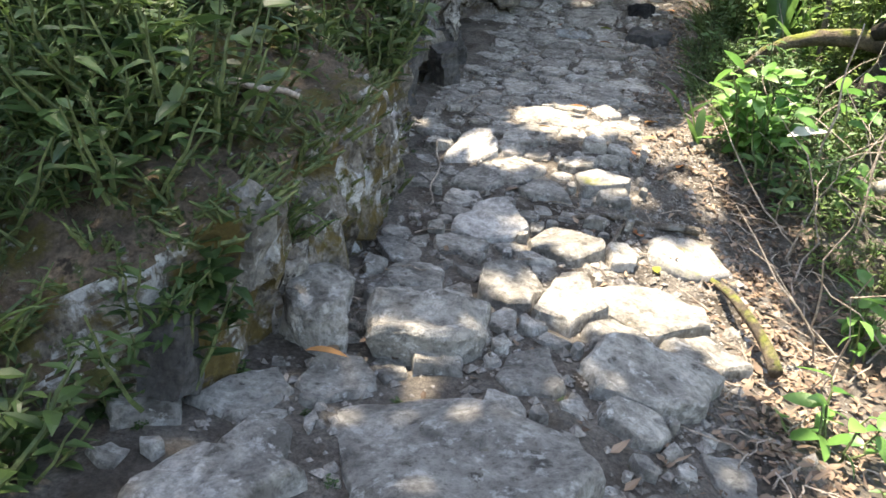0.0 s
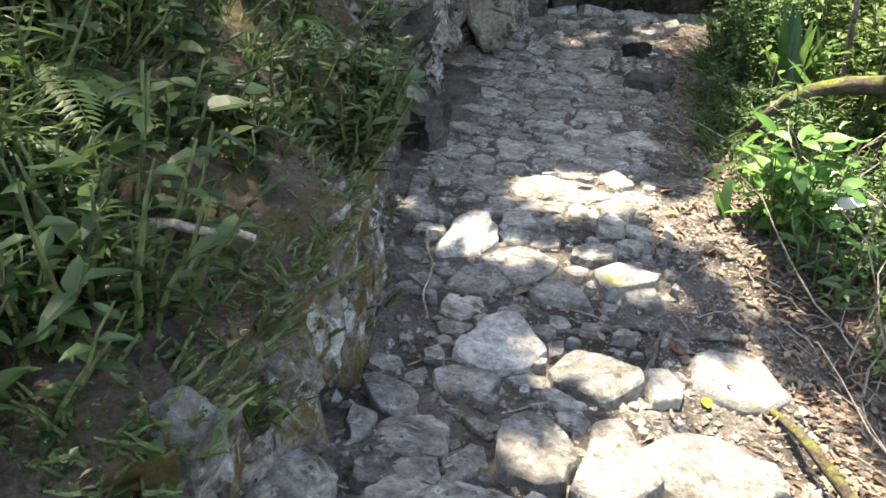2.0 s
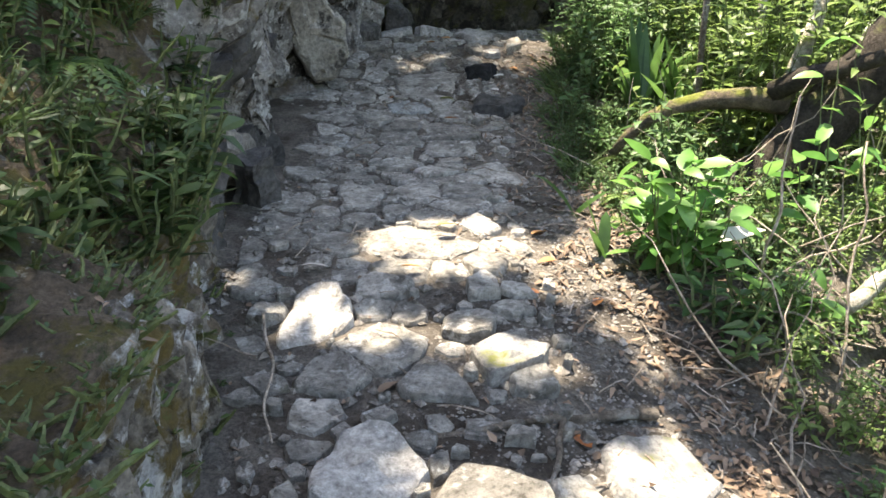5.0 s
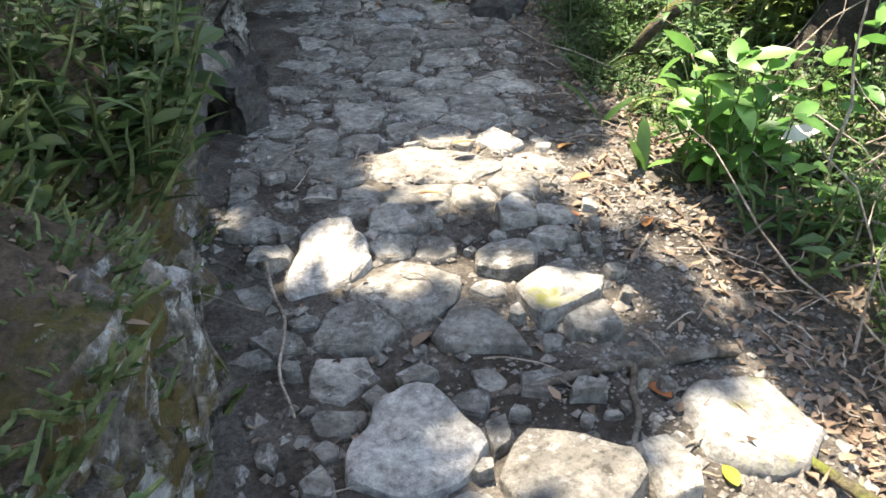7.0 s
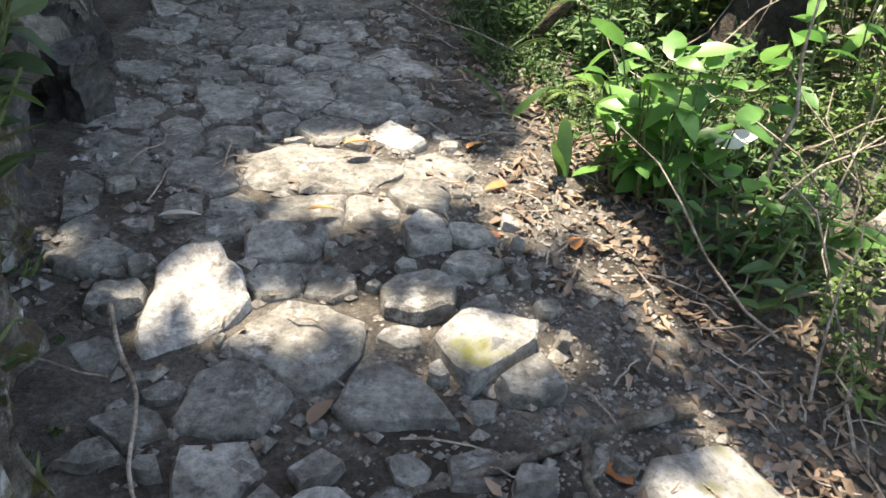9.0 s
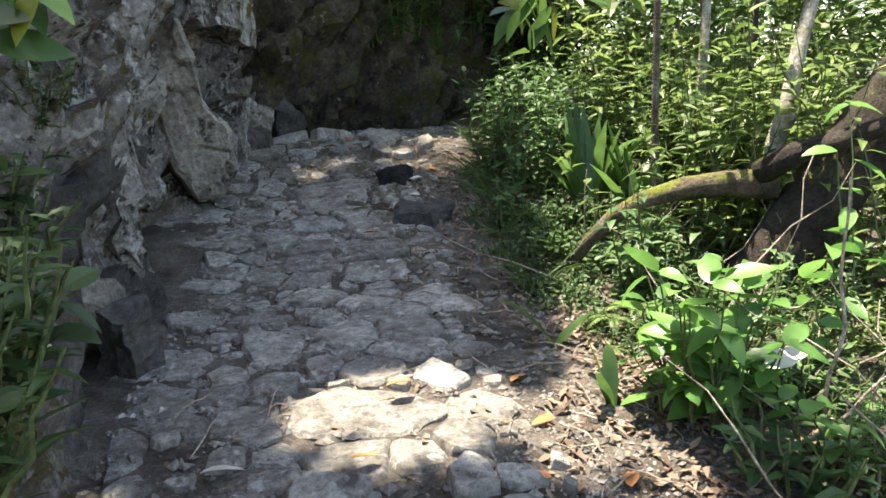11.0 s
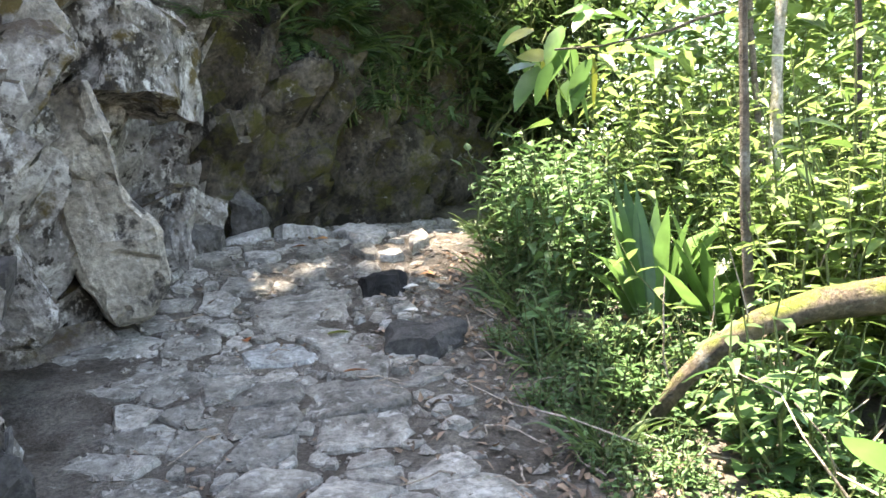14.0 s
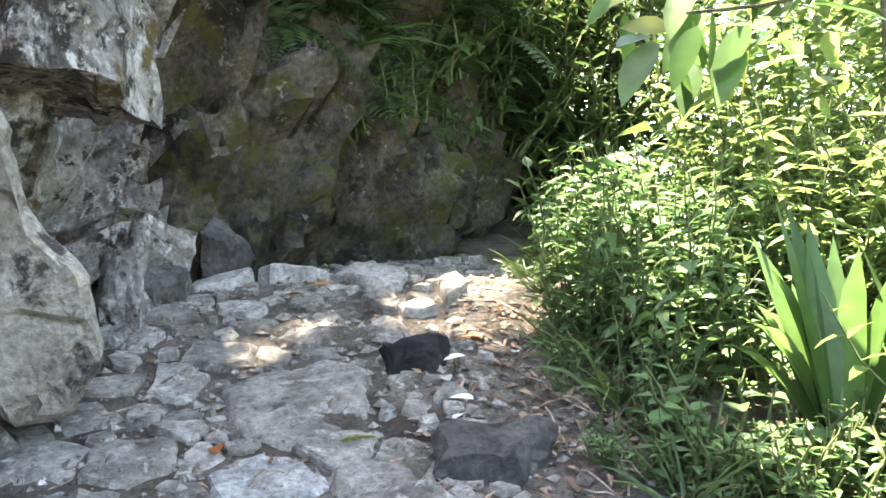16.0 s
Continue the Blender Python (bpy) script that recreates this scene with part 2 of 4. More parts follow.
def leaves(items, shape, fold=0.25):
    """Vertices and faces of many leaves: items of (place, aim, up, length, width, droop)."""
    rows = SHAPES[shape]
    t = np.array([r[0] for r in rows for _ in range(3)])
    w = np.array([r[1] * s for r in rows for s in (-1, 0, 1)])
    arr = np.array([(*p, *a, *u, ln, wd, dr) for p, a, u, ln, wd, dr in items], float)
    place, aim, up = arr[:, 0:3], arr[:, 3:6], arr[:, 6:9]
    aim = aim / np.linalg.norm(aim, axis=1, keepdims=True)
    side = np.cross(aim, up)
    side /= np.linalg.norm(side, axis=1, keepdims=True) + 1e-9
    over = np.cross(side, aim)
    ln, wd, dr = arr[:, 9:10], arr[:, 10:11], arr[:, 11:12]
    v = (place[:, None] + aim[:, None] * (t[None, :, None] * ln[:, None]) + side[:, None] * (w[None, :, None] * wd[:, None])
         + over[:, None] * ((np.abs(w) * fold)[None, :, None] * wd[:, None]))
    v[:, :, 2] -= (t[None, :] ** 2) * dr * ln
    faces = []
    k = len(rows)
    for i in range(len(items)):
        o = i * k * 3
        for j in range(k - 1):
            a = o + j * 3
            faces += [(a, a + 1, a + 4, a + 3), (a + 1, a + 2, a + 5, a + 4)]
    return v.reshape(-1, 3).tolist(), faces


def ball_way(r, low=-0.2, high=1.0):
    a, z = r.uniform(0, 2 * math.pi), r.uniform(low, high)
    k = math.sqrt(max(0.0, 1 - z * z))
    return Vector((math.cos(a) * k, math.sin(a) * k, z))


# ---- ground ----
GROUND_Y = (-2, 2, 3.4, 4, 5, 6.2, 6.9, 9.1, 9.9, 10.4, 12, 16)
GROUND_Z = (-0.1, 0, 0.03, 0.1, 0.27, 0.37, 0.40, 0.84, 1.07, 1.05, 1.08, 1.9)


def level(x, y):
    """Height of the trail's bed, falling off towards the open side."""
    z = float(np.interp(y, GROUND_Y, GROUND_Z))
    if x > 0.5:
        z -= (x - 0.5) * 0.24 * float(np.interp(y, (4.4, 5.6), (1, 0.15)))
    return z - 0.06 * max(0.0, x - 4)


def ground_z(x, y):
    p = Vector((x, y, 0))
    z = level(x, y) + 0.025 * noise.noise(p * 2.3) + 0.014 * noise.noise(p * 7) + 0.007 * noise.noise(p * 19)
    return z + (0.05 * noise.noise(p * 1.1) if x > 1.2 else 0)


def ground_sheet():
    xs = [-300, -80, -20, -8, -4, -2.5] + [-1.6 + 0.045 * i for i in range(92)] + [2.7, 3.1, 3.7, 4.5, 6, 9, 14, 25, 80, 300]
    ys = [-300, -80, -20, -8, -4, -2] + [-0.6 + 0.045 * i for i in range(250)] + [10.9, 11.3, 11.8, 12.5, 13.5, 15, 18, 25, 80, 300]
    verts = [(x, y, ground_z(x, y)) for y in ys for x in xs]
    n = len(xs)
    faces = [(j * n + i, j * n + i + 1, j * n + n + i + 1, j * n + n + i) for j in range(len(ys) - 1) for i in range(n - 1)]
    return tagged(link("ground", verts, faces, SOIL, smooth=True), "bare stony brown trail soil with grit", "ground", kind="structure")


ground_sheet()

# ---- the bank and cliff along the uphill side ----
FOOT_Y = (-1.5, 0.6, 1.4, 1.9, 2.4, 2.9, 3.4, 4.0, 4.8, 5.5, 6.2, 7.0, 8.0, 9.2, 9.9, 10.5, 11.1, 12.2, 13.5, 17)
FOOT_X = (-1.2, -1.1, -0.95, -0.66, -0.6, -0.58, -0.62, -0.7, -0.85, -1.02, -1.15, -1.2, -1.25, -1.2, -1.05, -0.1, 0.7, 1.6, 2.3, 4.2)
FACE_H = (0.25, 0.25, 0.35, 0.6, 0.7, 0.8, 0.78, 0.6, 0.6, 0.75, 1.8, 2.8, 3.4, 3.6, 3.6, 3.6, 3.4, 3.2, 3.2, 3.4)
FACE_LEAN = (-0.2, -0.2, -0.15, 0.04, 0.03, 0.02, -0.05, -0.18, -0.22, -0.1, -0.05, 0.05, 0.15, 0.3, 0.35, 0.2, 0.1, 0.0, -0.1, -0.4)
BACK_SLOPE = (0.5, 0.5, 0.55, 0.5, 0.5, 0.55, 0.7, 0.9, 1.0, 1.2, 1.5, 1.6, 1.6, 1.6, 1.6, 1.5, 1.4, 1.2, 1.2, 1.2)


def bank_grid():
    """Rows of points up the face and back over the slope, station by station along the foot."""
    line = [(float(np.interp(s, range(20), FOOT_X)), float(np.interp(s, range(20), FOOT_Y)), s) for s in np.linspace(0, 19, 1500)]
    stations, last = [line[0]], line[0]
    for q in line:
        if math.dist(q[:2], last[:2]) > (0.035 if 0.8 < q[1] < 10.8 else 0.09):
            stations.append(q)
            last = q
    grid = []
    for i, (x, y, s) in enumerate(stations):
        a, b = stations[max(0, i - 9)], stations[min(len(stations) - 1, i + 9)]
        tx, ty = b[0] - a[0], b[1] - a[1]
        k = math.hypot(tx, ty)
        out = Vector((ty / k, -tx / k, 0))
        tall, lean, back = (float(np.interp(s, range(20), c)) for c in (FACE_H, FACE_LEAN, BACK_SLOPE))
        base = Vector((x, y, level(x, y)))
        column = []
        for j in range(94):
            if j < 54:
                f = j / 53
                p = base + Vector((0, 0, -0.15 + (tall + 0.15) * f)) + out * lean * f ** 1.5
                push = 1.0 if f < 0.9 else 0.8
            else:
                d = ((j - 53) / 40) ** 1.6 * 5.0
                p = base + Vector((0, 0, tall + back * d - 0.02 * d * d)) + out * (lean - d)
                push = 0.9 if d < 0.9 else 0.6
            q = Vector((p.x * 1.2, p.y * 1.2, p.z * 0.7))
            big = 1 + min(1.3, tall * 0.3) + (0.5 if tall > 3 else 0)
            rock = 0.13 * big * noise.noise(q * 1.5) + 0.075 * big * (noise.voronoi(q * 3.2)[0][1] - noise.voronoi(q * 3.2)[0][0] - 0.3)
            w = q + noise.noise_vector(q * 1.7) * 0.25
            step = Vector((w.x * 1.6 + w.z * 0.5, w.y * 2.2 + w.z * 0.8, w.z * 3.0 - w.y * 0.7))
            rock += (0.085 * big * (noise.cell(step * 1.4) - 0.5) + 0.05 * (noise.cell(step * 3.1) - 0.5)) * (1 if tall > 1 else 0.4)
            rock += 0.04 * noise.noise(q * 9) + 0.022 * noise.noise(q * 24)
            column.append(p + out * rock * push + Vector((0, 0, rock * 0.5 * push)))
        grid.append(column)
    return grid


BANK = bank_grid()
rows_up = len(BANK[0])
bank_verts = [p for c in BANK for p in c]
bank_faces = [(i * rows_up + j, (i + 1) * rows_up + j, (i + 1) * rows_up + j + 1, i * rows_up + j + 1)
              for i in range(len(BANK) - 1) for j in range(rows_up - 1)]
bank = link("wall_uphill_bank", bank_verts, bank_faces, CLIFF)
bank.data.materials.append(BANKSOIL)
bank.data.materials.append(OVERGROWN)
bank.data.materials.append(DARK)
bank.data.materials.append(LICHEN)
for poly in bank.data.polygons:
    c = poly.center
    wob = noise.noise(c * 2.2) + 0.5 * noise.noise(c * 6)
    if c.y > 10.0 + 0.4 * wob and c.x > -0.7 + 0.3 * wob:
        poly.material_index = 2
    elif c.y < 5.6 + 0.5 * wob and (poly.normal.z > 0.45 + 0.35 * wob or poly.index % (rows_up - 1) > 56):
        poly.material_index = 1
    # Low cliff foot: the hollow's shade is put into the rock colour.
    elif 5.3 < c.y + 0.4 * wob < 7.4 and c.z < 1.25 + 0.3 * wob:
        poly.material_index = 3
    elif c.y < 5.4:
        poly.material_index = 4
    poly.use_smooth = c.y < 5.4
bank.data.set_sharp_from_angle(angle=0.9)
tagged(bank, "rough grey rock bank with moss, lichen and dark soil", "rock wall", kind="structure")


def on_bank(y, j, r=rng):
    """A point of the bank near y along the trail, on row j."""
    best = min(range(len(BANK)), key=lambda i: abs(BANK[i][0].y - y))
    return BANK[best][j]


# ---- stones ----
def rock_mesh(name, length, width, tall, r, material, corners=7, cuts=2, deep=0.12, rough=0.014, crown=0.0):
    """An angular broken stone with a nearly flat top, its top at height tall and its foot sunk by deep."""
    bm = bmesh.new()
    start = r.uniform(0, 6.28)
    a, b = length / 2, width / 2
    tipx, tipy = r.uniform(-0.06, 0.06), r.uniform(-0.06, 0.06)
    for k in range(corners):
        ang = start + (k + r.uniform(-0.3, 0.3)) * 2 * math.pi / corners
        c, s = math.cos(ang), math.sin(ang)
        rad = (abs(c) ** 3.5 + abs(s) ** 3.5) ** (-1 / 3.5) * r.uniform(0.88, 1.06)
        x, y = a * c * rad, b * s * rad
        top = tall * (1 + r.uniform(-0.12, 0.06)) + tipx * x + tipy * y
        bm.verts.new((x * 0.93, y * 0.93, top))
        bm.verts.new((x * r.uniform(0.98, 1.05), y * r.uniform(0.98, 1.05), top - min(0.03, tall * 0.3) - r.uniform(0, 0.3) * tall))
        bm.verts.new((x * r.uniform(0.9, 1.03), y * r.uniform(0.9, 1.03), -deep))
    if crown:
        bm.verts.new((a * r.uniform(-0.4, 0.4), b * r.uniform(-0.4, 0.4), tall + crown))
    res = bmesh.ops.convex_hull(bm, input=bm.verts)
    bmesh.ops.delete(bm, geom=[g for g in res["geom_interior"] if isinstance(g, bmesh.types.BMVert)], context="VERTS")
    if cuts:
        bmesh.ops.subdivide_edges(bm, edges=bm.edges, cuts=cuts, use_grid_fill=True)
        seed = Vector((r.random() * 90, r.random() * 90, r.random() * 90))
        for v in bm.verts:
            k = noise.noise_vector(v.co * 7 + seed) * rough * 1.6 + noise.noise_vector(v.co * 22 + seed) * rough
            k += noise.noise_vector(v.co * 2.4 / length + seed) * 0.07 * min(length, tall + 0.3)
            v.co += k
    me = bpy.data.meshes.new(name)
    bm.to_mesh(me)
    bm.free()
    me.materials.append(material)
    return me


pavement = tagged(new("pavement"), "uneven trail paving of broken grey stone slabs", "pavement", kind="structure")


def lie(x, y):
    """The slope of the trail's bed, as turns about x and y in degrees."""
    return math.degrees(math.atan((level(x, y + 0.2) - level(x, y - 0.2)) / 0.4)), -math.degrees(math.atan((level(x + 0.1, y) - level(x - 0.1, y)) / 0.2))


LAID = []


def stone(x, y, length, width, turn, tall, material=None):
    """Notes a paving stone; all are laid together, so that each is cut to fit its neighbours."""
    LAID.append((x, y, length, width, turn, tall, material or STONE))


def reach(s, way):
    """How far the stone s would go along way, if it lay alone."""
    a = math.atan2(way.y, way.x) - radians(s[4])
    c, n = abs(math.cos(a)) / (s[2] / 2), abs(math.sin(a)) / (s[3] / 2)
    return (c ** 3 + n ** 3) ** (-1 / 3)


def clip_side(poly, way, far):
    """The part of a polygon about the origin that lies within far along way."""
    out = []
    for a, b in zip(poly, poly[1:] + poly[:1]):
        da, db = a.dot(way) - far, b.dot(way) - far
        if da <= 0:
            out.append(a)
        if da * db < 0:
            out.append(a.lerp(b, da / (da - db)))
    return out


def slab_mesh(poly, tall, material, r):
    """A broken flat slab over a polygon: ragged rim, chipped edge, uneven top."""
    rim = []
    for a, b in zip(poly, poly[1:] + poly[:1]):
        n = max(1, round((b - a).length / 0.035))
        rim += [a.lerp(b, k / n) for k in range(n)]
    seed = Vector((r.random() * 90, r.random() * 90, 0))
    lean = 0.22 if tall > 0.06 else 0.045
    broken = min(0.05, tall * 0.55)
    slope = Vector((r.uniform(-lean, lean), r.uniform(-lean, lean)))
    n = len(rim)
    verts, faces = [], []
    size = max(p.length for p in poly)
    for scale, drop, rag in ((1.03, -0.14, 1.4), (1.0, tall * 0.35, 1.4), (0.97, tall - 0.012, 1.1), (0.9, tall, 0.8), (0.68, tall, 0.4), (0.36, tall, 0)):
        for p in rim:
            q = Vector((p.x, p.y, 0))
            w = noise.noise_vector(q * 9 + seed) * min(0.022, size * 0.075) + noise.noise_vector(q * 40 + seed) * 0.004
            x, y = p.x * scale + w.x * rag, p.y * scale + w.y * rag
            z = drop
            if drop > 0:
                t = Vector((x, y, 0)) + seed
                z += slope.x * x + slope.y * y + 0.011 * noise.noise(t * 5) + 0.007 * (noise.cell(t * 9) - 0.5) + broken * noise.noise(t * 3.2) * (1.2 if scale > 0.8 else 0.7) + 0.005 * noise.noise(t * 21)
            verts.append((x, y, z))
    verts.append((0, 0, tall + 0.01 * noise.noise(seed)))
    for k in range(5):
        faces += [(k * n + i, k * n + (i + 1) % n, (k + 1) * n + (i + 1) % n, (k + 1) * n + i) for i in range(n)]
    faces += [(5 * n + i, 5 * n + (i + 1) % n, 6 * n) for i in range(n)]
    me = bpy.data.meshes.new("stone")
    me.from_pydata(verts, [], faces)
    me.polygons.foreach_set("use_smooth", [True] * len(me.polygons))
    me.set_sharp_from_angle(angle=0.5)
    me.materials.append(material)
    return me


def lay_stones():
    """Cuts every noted stone against those beside it and sets it in the trail."""
    for i, s in enumerate(LAID):
        r = random.Random(i * 31 + 7)
        x, y, length, width, turn, tall, material = s
        grow = 1.24 if length > 0.16 else 1.1
        sides = r.choice((5, 5, 6, 6))
        first = r.uniform(0, 6.28)
        poly = []
        for k in range(sides):
            a = first + (k + r.uniform(-0.25, 0.25)) * 2 * math.pi / sides
            way = Vector((math.cos(a), math.sin(a)))
            poly.append(way * reach(s, way) * grow * r.uniform(0.86, 1.24))
        for o in LAID:
            d = Vector((o[0] - x, o[1] - y))
            if o is s or d.length > 1.3 or d.length < 0.01:
                continue
            way = d.normalized()
            mine, theirs = reach(s, way), reach(o, way)
            if mine + theirs > d.length * 0.6:
                poly = clip_side(poly, way, d.length * mine / (mine + theirs) - r.uniform(0.002, 0.008))
            if len(poly) < 3:
                break
        if len(poly) < 3 or max(p.length for p in poly) < 0.03:
            continue
        ob = new("stone", slab_mesh(poly, max(0.022, tall * 0.7) if y < 5.3 or y > 9.4 else 0.014 + tall * 0.22, material, r))
        ob.parent = pavement
        ob.matrix_basis = pose(x, y, ground_z(x, y) - 0.004, *lie(x, y))


def rock(x, y, length, width, turn, tall, material, label, z=None, tilt=(0, 0), deep=0.12, crown=0.0, corners=7, rough=0.018, name="rock"):
    """A loose or standing rock, a thing of its own."""
    r = random.Random(int(x * 991 + y * 7919) + 5)
    ob = new(name, rock_mesh(name, length, width, tall, r, material, corners, 6 if tall > 0.5 else 4, deep, rough, crown))
    ob.matrix_basis = pose(x, y, ground_z(x, y) if z is None else z, *(lie(x, y) if z is None else (0, 0))) @ pose(0, 0, 0, *tilt, turn)
    return tagged(ob, label, "rock")

# boulders and slabs of the bank and cliff
rock(-1.2, 6.15, 0.46, 0.34, 70, 0.17, SLAB, "pale angular boulder lodged in the bank", z=0.55, tilt=(-14, 12), deep=0.1, crown=0.05, corners=6)
# The block's dark colour also stands in for the shaded cavity here.
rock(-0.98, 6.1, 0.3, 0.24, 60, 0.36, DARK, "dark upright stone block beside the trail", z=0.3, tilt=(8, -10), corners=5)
rock(-0.78, 1.75, 0.4, 0.2, 120, 0.2, DARK, "dark lichened rock jutting from the bank foot", z=0.12, tilt=(0, 20), crown=0.06, corners=6)
rock(-0.66, 1.98, 0.26, 0.2, 40, 0.2, STONE, "grey lichened stone on the edge of the bank", z=0.45, tilt=(10, 0), crown=0.05, corners=6)
rock(-0.66, 3.0, 0.24, 0.2, 100, 0.1, CLIFF, "pale lichen-covered rock capping the bank", z=0.68, tilt=(15, 10), corners=6)
rock(-0.64, 2.35, 0.3, 0.16, 95, 0.36, CLIFF, "grey rock slab upright against the bank", tilt=(0, 8), corners=6)
def leaning_slab(label, outline, back, material, seed):
    """A flat-faced cliff slab: a front outline of (x, y, z) corners, pushed back by a vector to give it thickness."""
    r = random.Random(seed)
    front = [Vector(p) for p in outline]
    bm = bmesh.new()
    ring = [bm.verts.new(p) for p in front]
    rear = [bm.verts.new(p + Vector(back) * r.uniform(0.85, 1.1)) for p in front]
    n = len(front)
    bm.faces.new(ring)
    bm.faces.new(rear[::-1])
    for k in range(n):
        bm.faces.new((ring[(k + 1) % n], ring[k], rear[k], rear[(k + 1) % n]))
    bmesh.ops.recalc_face_normals(bm, faces=bm.faces)
    bmesh.ops.bevel(bm, geom=bm.edges[:], offset=0.035, segments=1, affect="EDGES")
    bmesh.ops.triangulate(bm, faces=bm.faces)
    for _ in range(4):
        long_edges = [e for e in bm.edges if e.calc_length() > 0.07]
        if long_edges:
            bmesh.ops.subdivide_edges(bm, edges=long_edges, cuts=1)
            bmesh.ops.triangulate(bm, faces=bm.faces)
    off = Vector((seed * 3.1, 0, 0))
    for v in bm.verts:
        q = v.co + off
        crack = abs(noise.noise(Vector((q.x * 1.2, q.y * 1.2, q.z * 2.6))))
        k = 0.03 * noise.noise(q * 2.5) + 0.018 * (noise.cell(q * 4) - 0.5) + 0.01 * noise.noise(q * 11) - (0.03 if crack < 0.03 else 0)
        v.co += v.normal * k
    me = bpy.data.meshes.new("leaning_slab")
    bm.to_mesh(me)
    bm.free()
    me.materials.append(material)
    ob = new("leaning_slab", me)
    return tagged(ob, label, "rock", "cliff slabs")


leaning_slab("tall cracked buff slab leaning on the cliff", ((-1.26, 8.25, 1.98), (-0.99, 8.2, 2.06), (-0.9, 8.25, 1.7), (-0.86, 8.3, 1.45), (-0.74, 8.35, 1.3), (-0.7, 8.4, 1.0), (-0.84, 8.42, 0.8), (-1.04, 8.4, 0.78), (-1.17, 8.35, 1.1), (-1.24, 8.3, 1.5)), (-0.12, 0.42, 0.0), SLAB, 3)
leaning_slab("buff block overhanging the leaning slab", ((-1.5, 7.9, 1.98), (-1.3, 7.92, 1.9), (-1.1, 7.95, 1.98), (-0.97, 8.0, 2.1), (-1.05, 8.0, 2.32), (-1.22, 7.95, 2.55), (-1.6, 7.9, 2.6)), (-0.1, 0.6, 0.1), SLAB, 5)
leaning_slab("grey broken slab wedged at the cliff foot", ((-1.42, 7.7, 1.75), (-1.3, 7.7, 1.7), (-1.22, 7.72, 1.3), (-1.08, 7.75, 0.95), (-1.16, 7.78, 0.8), (-1.42, 7.7, 0.8)), (-0.1, 0.35, 0.0), CLIFF, 8)
rock(-0.98, 8.95, 1.1, 0.7, 75, 0.5, CLIFF, "grey overhanging cliff ledge with pale streaks", z=2.05, tilt=(4, 8), deep=0.1, corners=7, rough=0.03)
rock(-0.8, 9.75, 0.55, 0.4, 60, 0.4, CLIFF, "mossy brown rock at the foot of the cliff", z=1.0, tilt=(0, 10), corners=6, rough=0.03, crown=0.1)
rock(-0.45, 10.35, 0.42, 0.3, 110, 0.26, DARK, "dark triangular rock below the cliff", z=1.08, crown=0.12, corners=6)
rock(-1.32, 6.85, 0.6, 0.42, 80, 1.0, CLIFF, "rough grey buttress of the cliff foot", z=0.7, tilt=(0, -5), deep=0.3, corners=9, rough=0.075, crown=0.2)


for bx, by, bz, bl, bw, bt in ((-0.68, 3.1, 0.64, 0.3, 0.22, 0.17), (-0.62, 2.78, 0.45, 0.24, 0.18, 0.22), (-0.68, 3.42, 0.5, 0.3, 0.2, 0.2),
                               (-0.63, 2.52, 0.3, 0.3, 0.2, 0.26), (-0.68, 2.15, 0.42, 0.24, 0.2, 0.18), (-0.66, 3.12, 0.25, 0.3, 0.16, 0.3), (-0.74, 3.75, 0.35, 0.26, 0.2, 0.2)):
    rock(bx, by, bl, bw, 90 + 40 * bx, bt, LICHEN, "white-lichened grey rock set in the mossy bank", z=bz, tilt=(bx * 12, 8), deep=0.16, crown=0.03, corners=7, rough=0.026)


# ---- litter ----
def pebbles(count, near=False):
    verts, faces = [], []
    for _ in range(count):
        y = rng.uniform(1.2, 11.8)
        x = rng.uniform(-0.95, 1.15) if y > 4.5 else rng.uniform(-0.6, 1.45)
        if near:
            x, y = rng.gauss(0.75, 0.38), rng.uniform(2.2, 5.8)
        s = rng.choice((0.004, 0.005, 0.006, 0.008, 0.012) if near else (0.006, 0.008, 0.01, 0.014, 0.02, 0.028)) * rng.uniform(0.7, 1.3)
        z = ground_z(x, y) + s * 0.1
        o = len(verts)
        for d in ((1, 0, 0), (0, 1, 0), (-1, 0, 0), (0, -1, 0), (0, 0, 0.7), (0, 0, -0.7)):
            verts.append((x + s * (d[0] + rng.uniform(-0.3, 0.3)), y + s * (d[1] + rng.uniform(-0.3, 0.3)), z + s * (d[2] + rng.uniform(-0.2, 0.2))))
        for k in range(4):
            faces += [(o + k, o + (k + 1) % 4, o + 4), (o + (k + 1) % 4, o + k, o + 5)]
    return tagged(link("pebbles", verts, faces, PEBBLE), "scattered grey and pale grit and pebbles on soil", "gravel", kind="stuff")


pebbles(7400)
pebbles(7000, True)


def litter(name, count, where, material, label, size=(0.03, 0.08)):
    items = []
    while len(items) < count:
        x, y = where()
        a = rng.uniform(0, 6.28)
        items.append(((x, y, ground_z(x, y) + rng.uniform(0.006, 0.025)), (math.cos(a), math.sin(a), rng.uniform(-0.15, 0.3)),
                      (rng.uniform(-0.4, 0.4), rng.uniform(-0.4, 0.4), 1), rng.uniform(*size), rng.uniform(0.01, 0.036), rng.uniform(-0.5, 0.9)))
    v, f = leaves(items, "lance", 0.3)
    return tagged(link(name, v, f, material), label, "leaf litter", kind="stuff")


def right_edge():
    y = rng.uniform(1.5, 9.5)
    return rng.gauss(1.05 + 0.3 * (y < 4.6), 0.3), y


def down_slope():
    y = rng.uniform(1.8, 6.2)
    return edge_of_litter(y) + abs(rng.gauss(0, 0.4)), y


def edge_of_litter(y):
    return float(np.interp(y, (2, 3.5, 4.5, 5.2, 6.2), (1.15, 1.2, 1.15, 1.05, 0.85)))


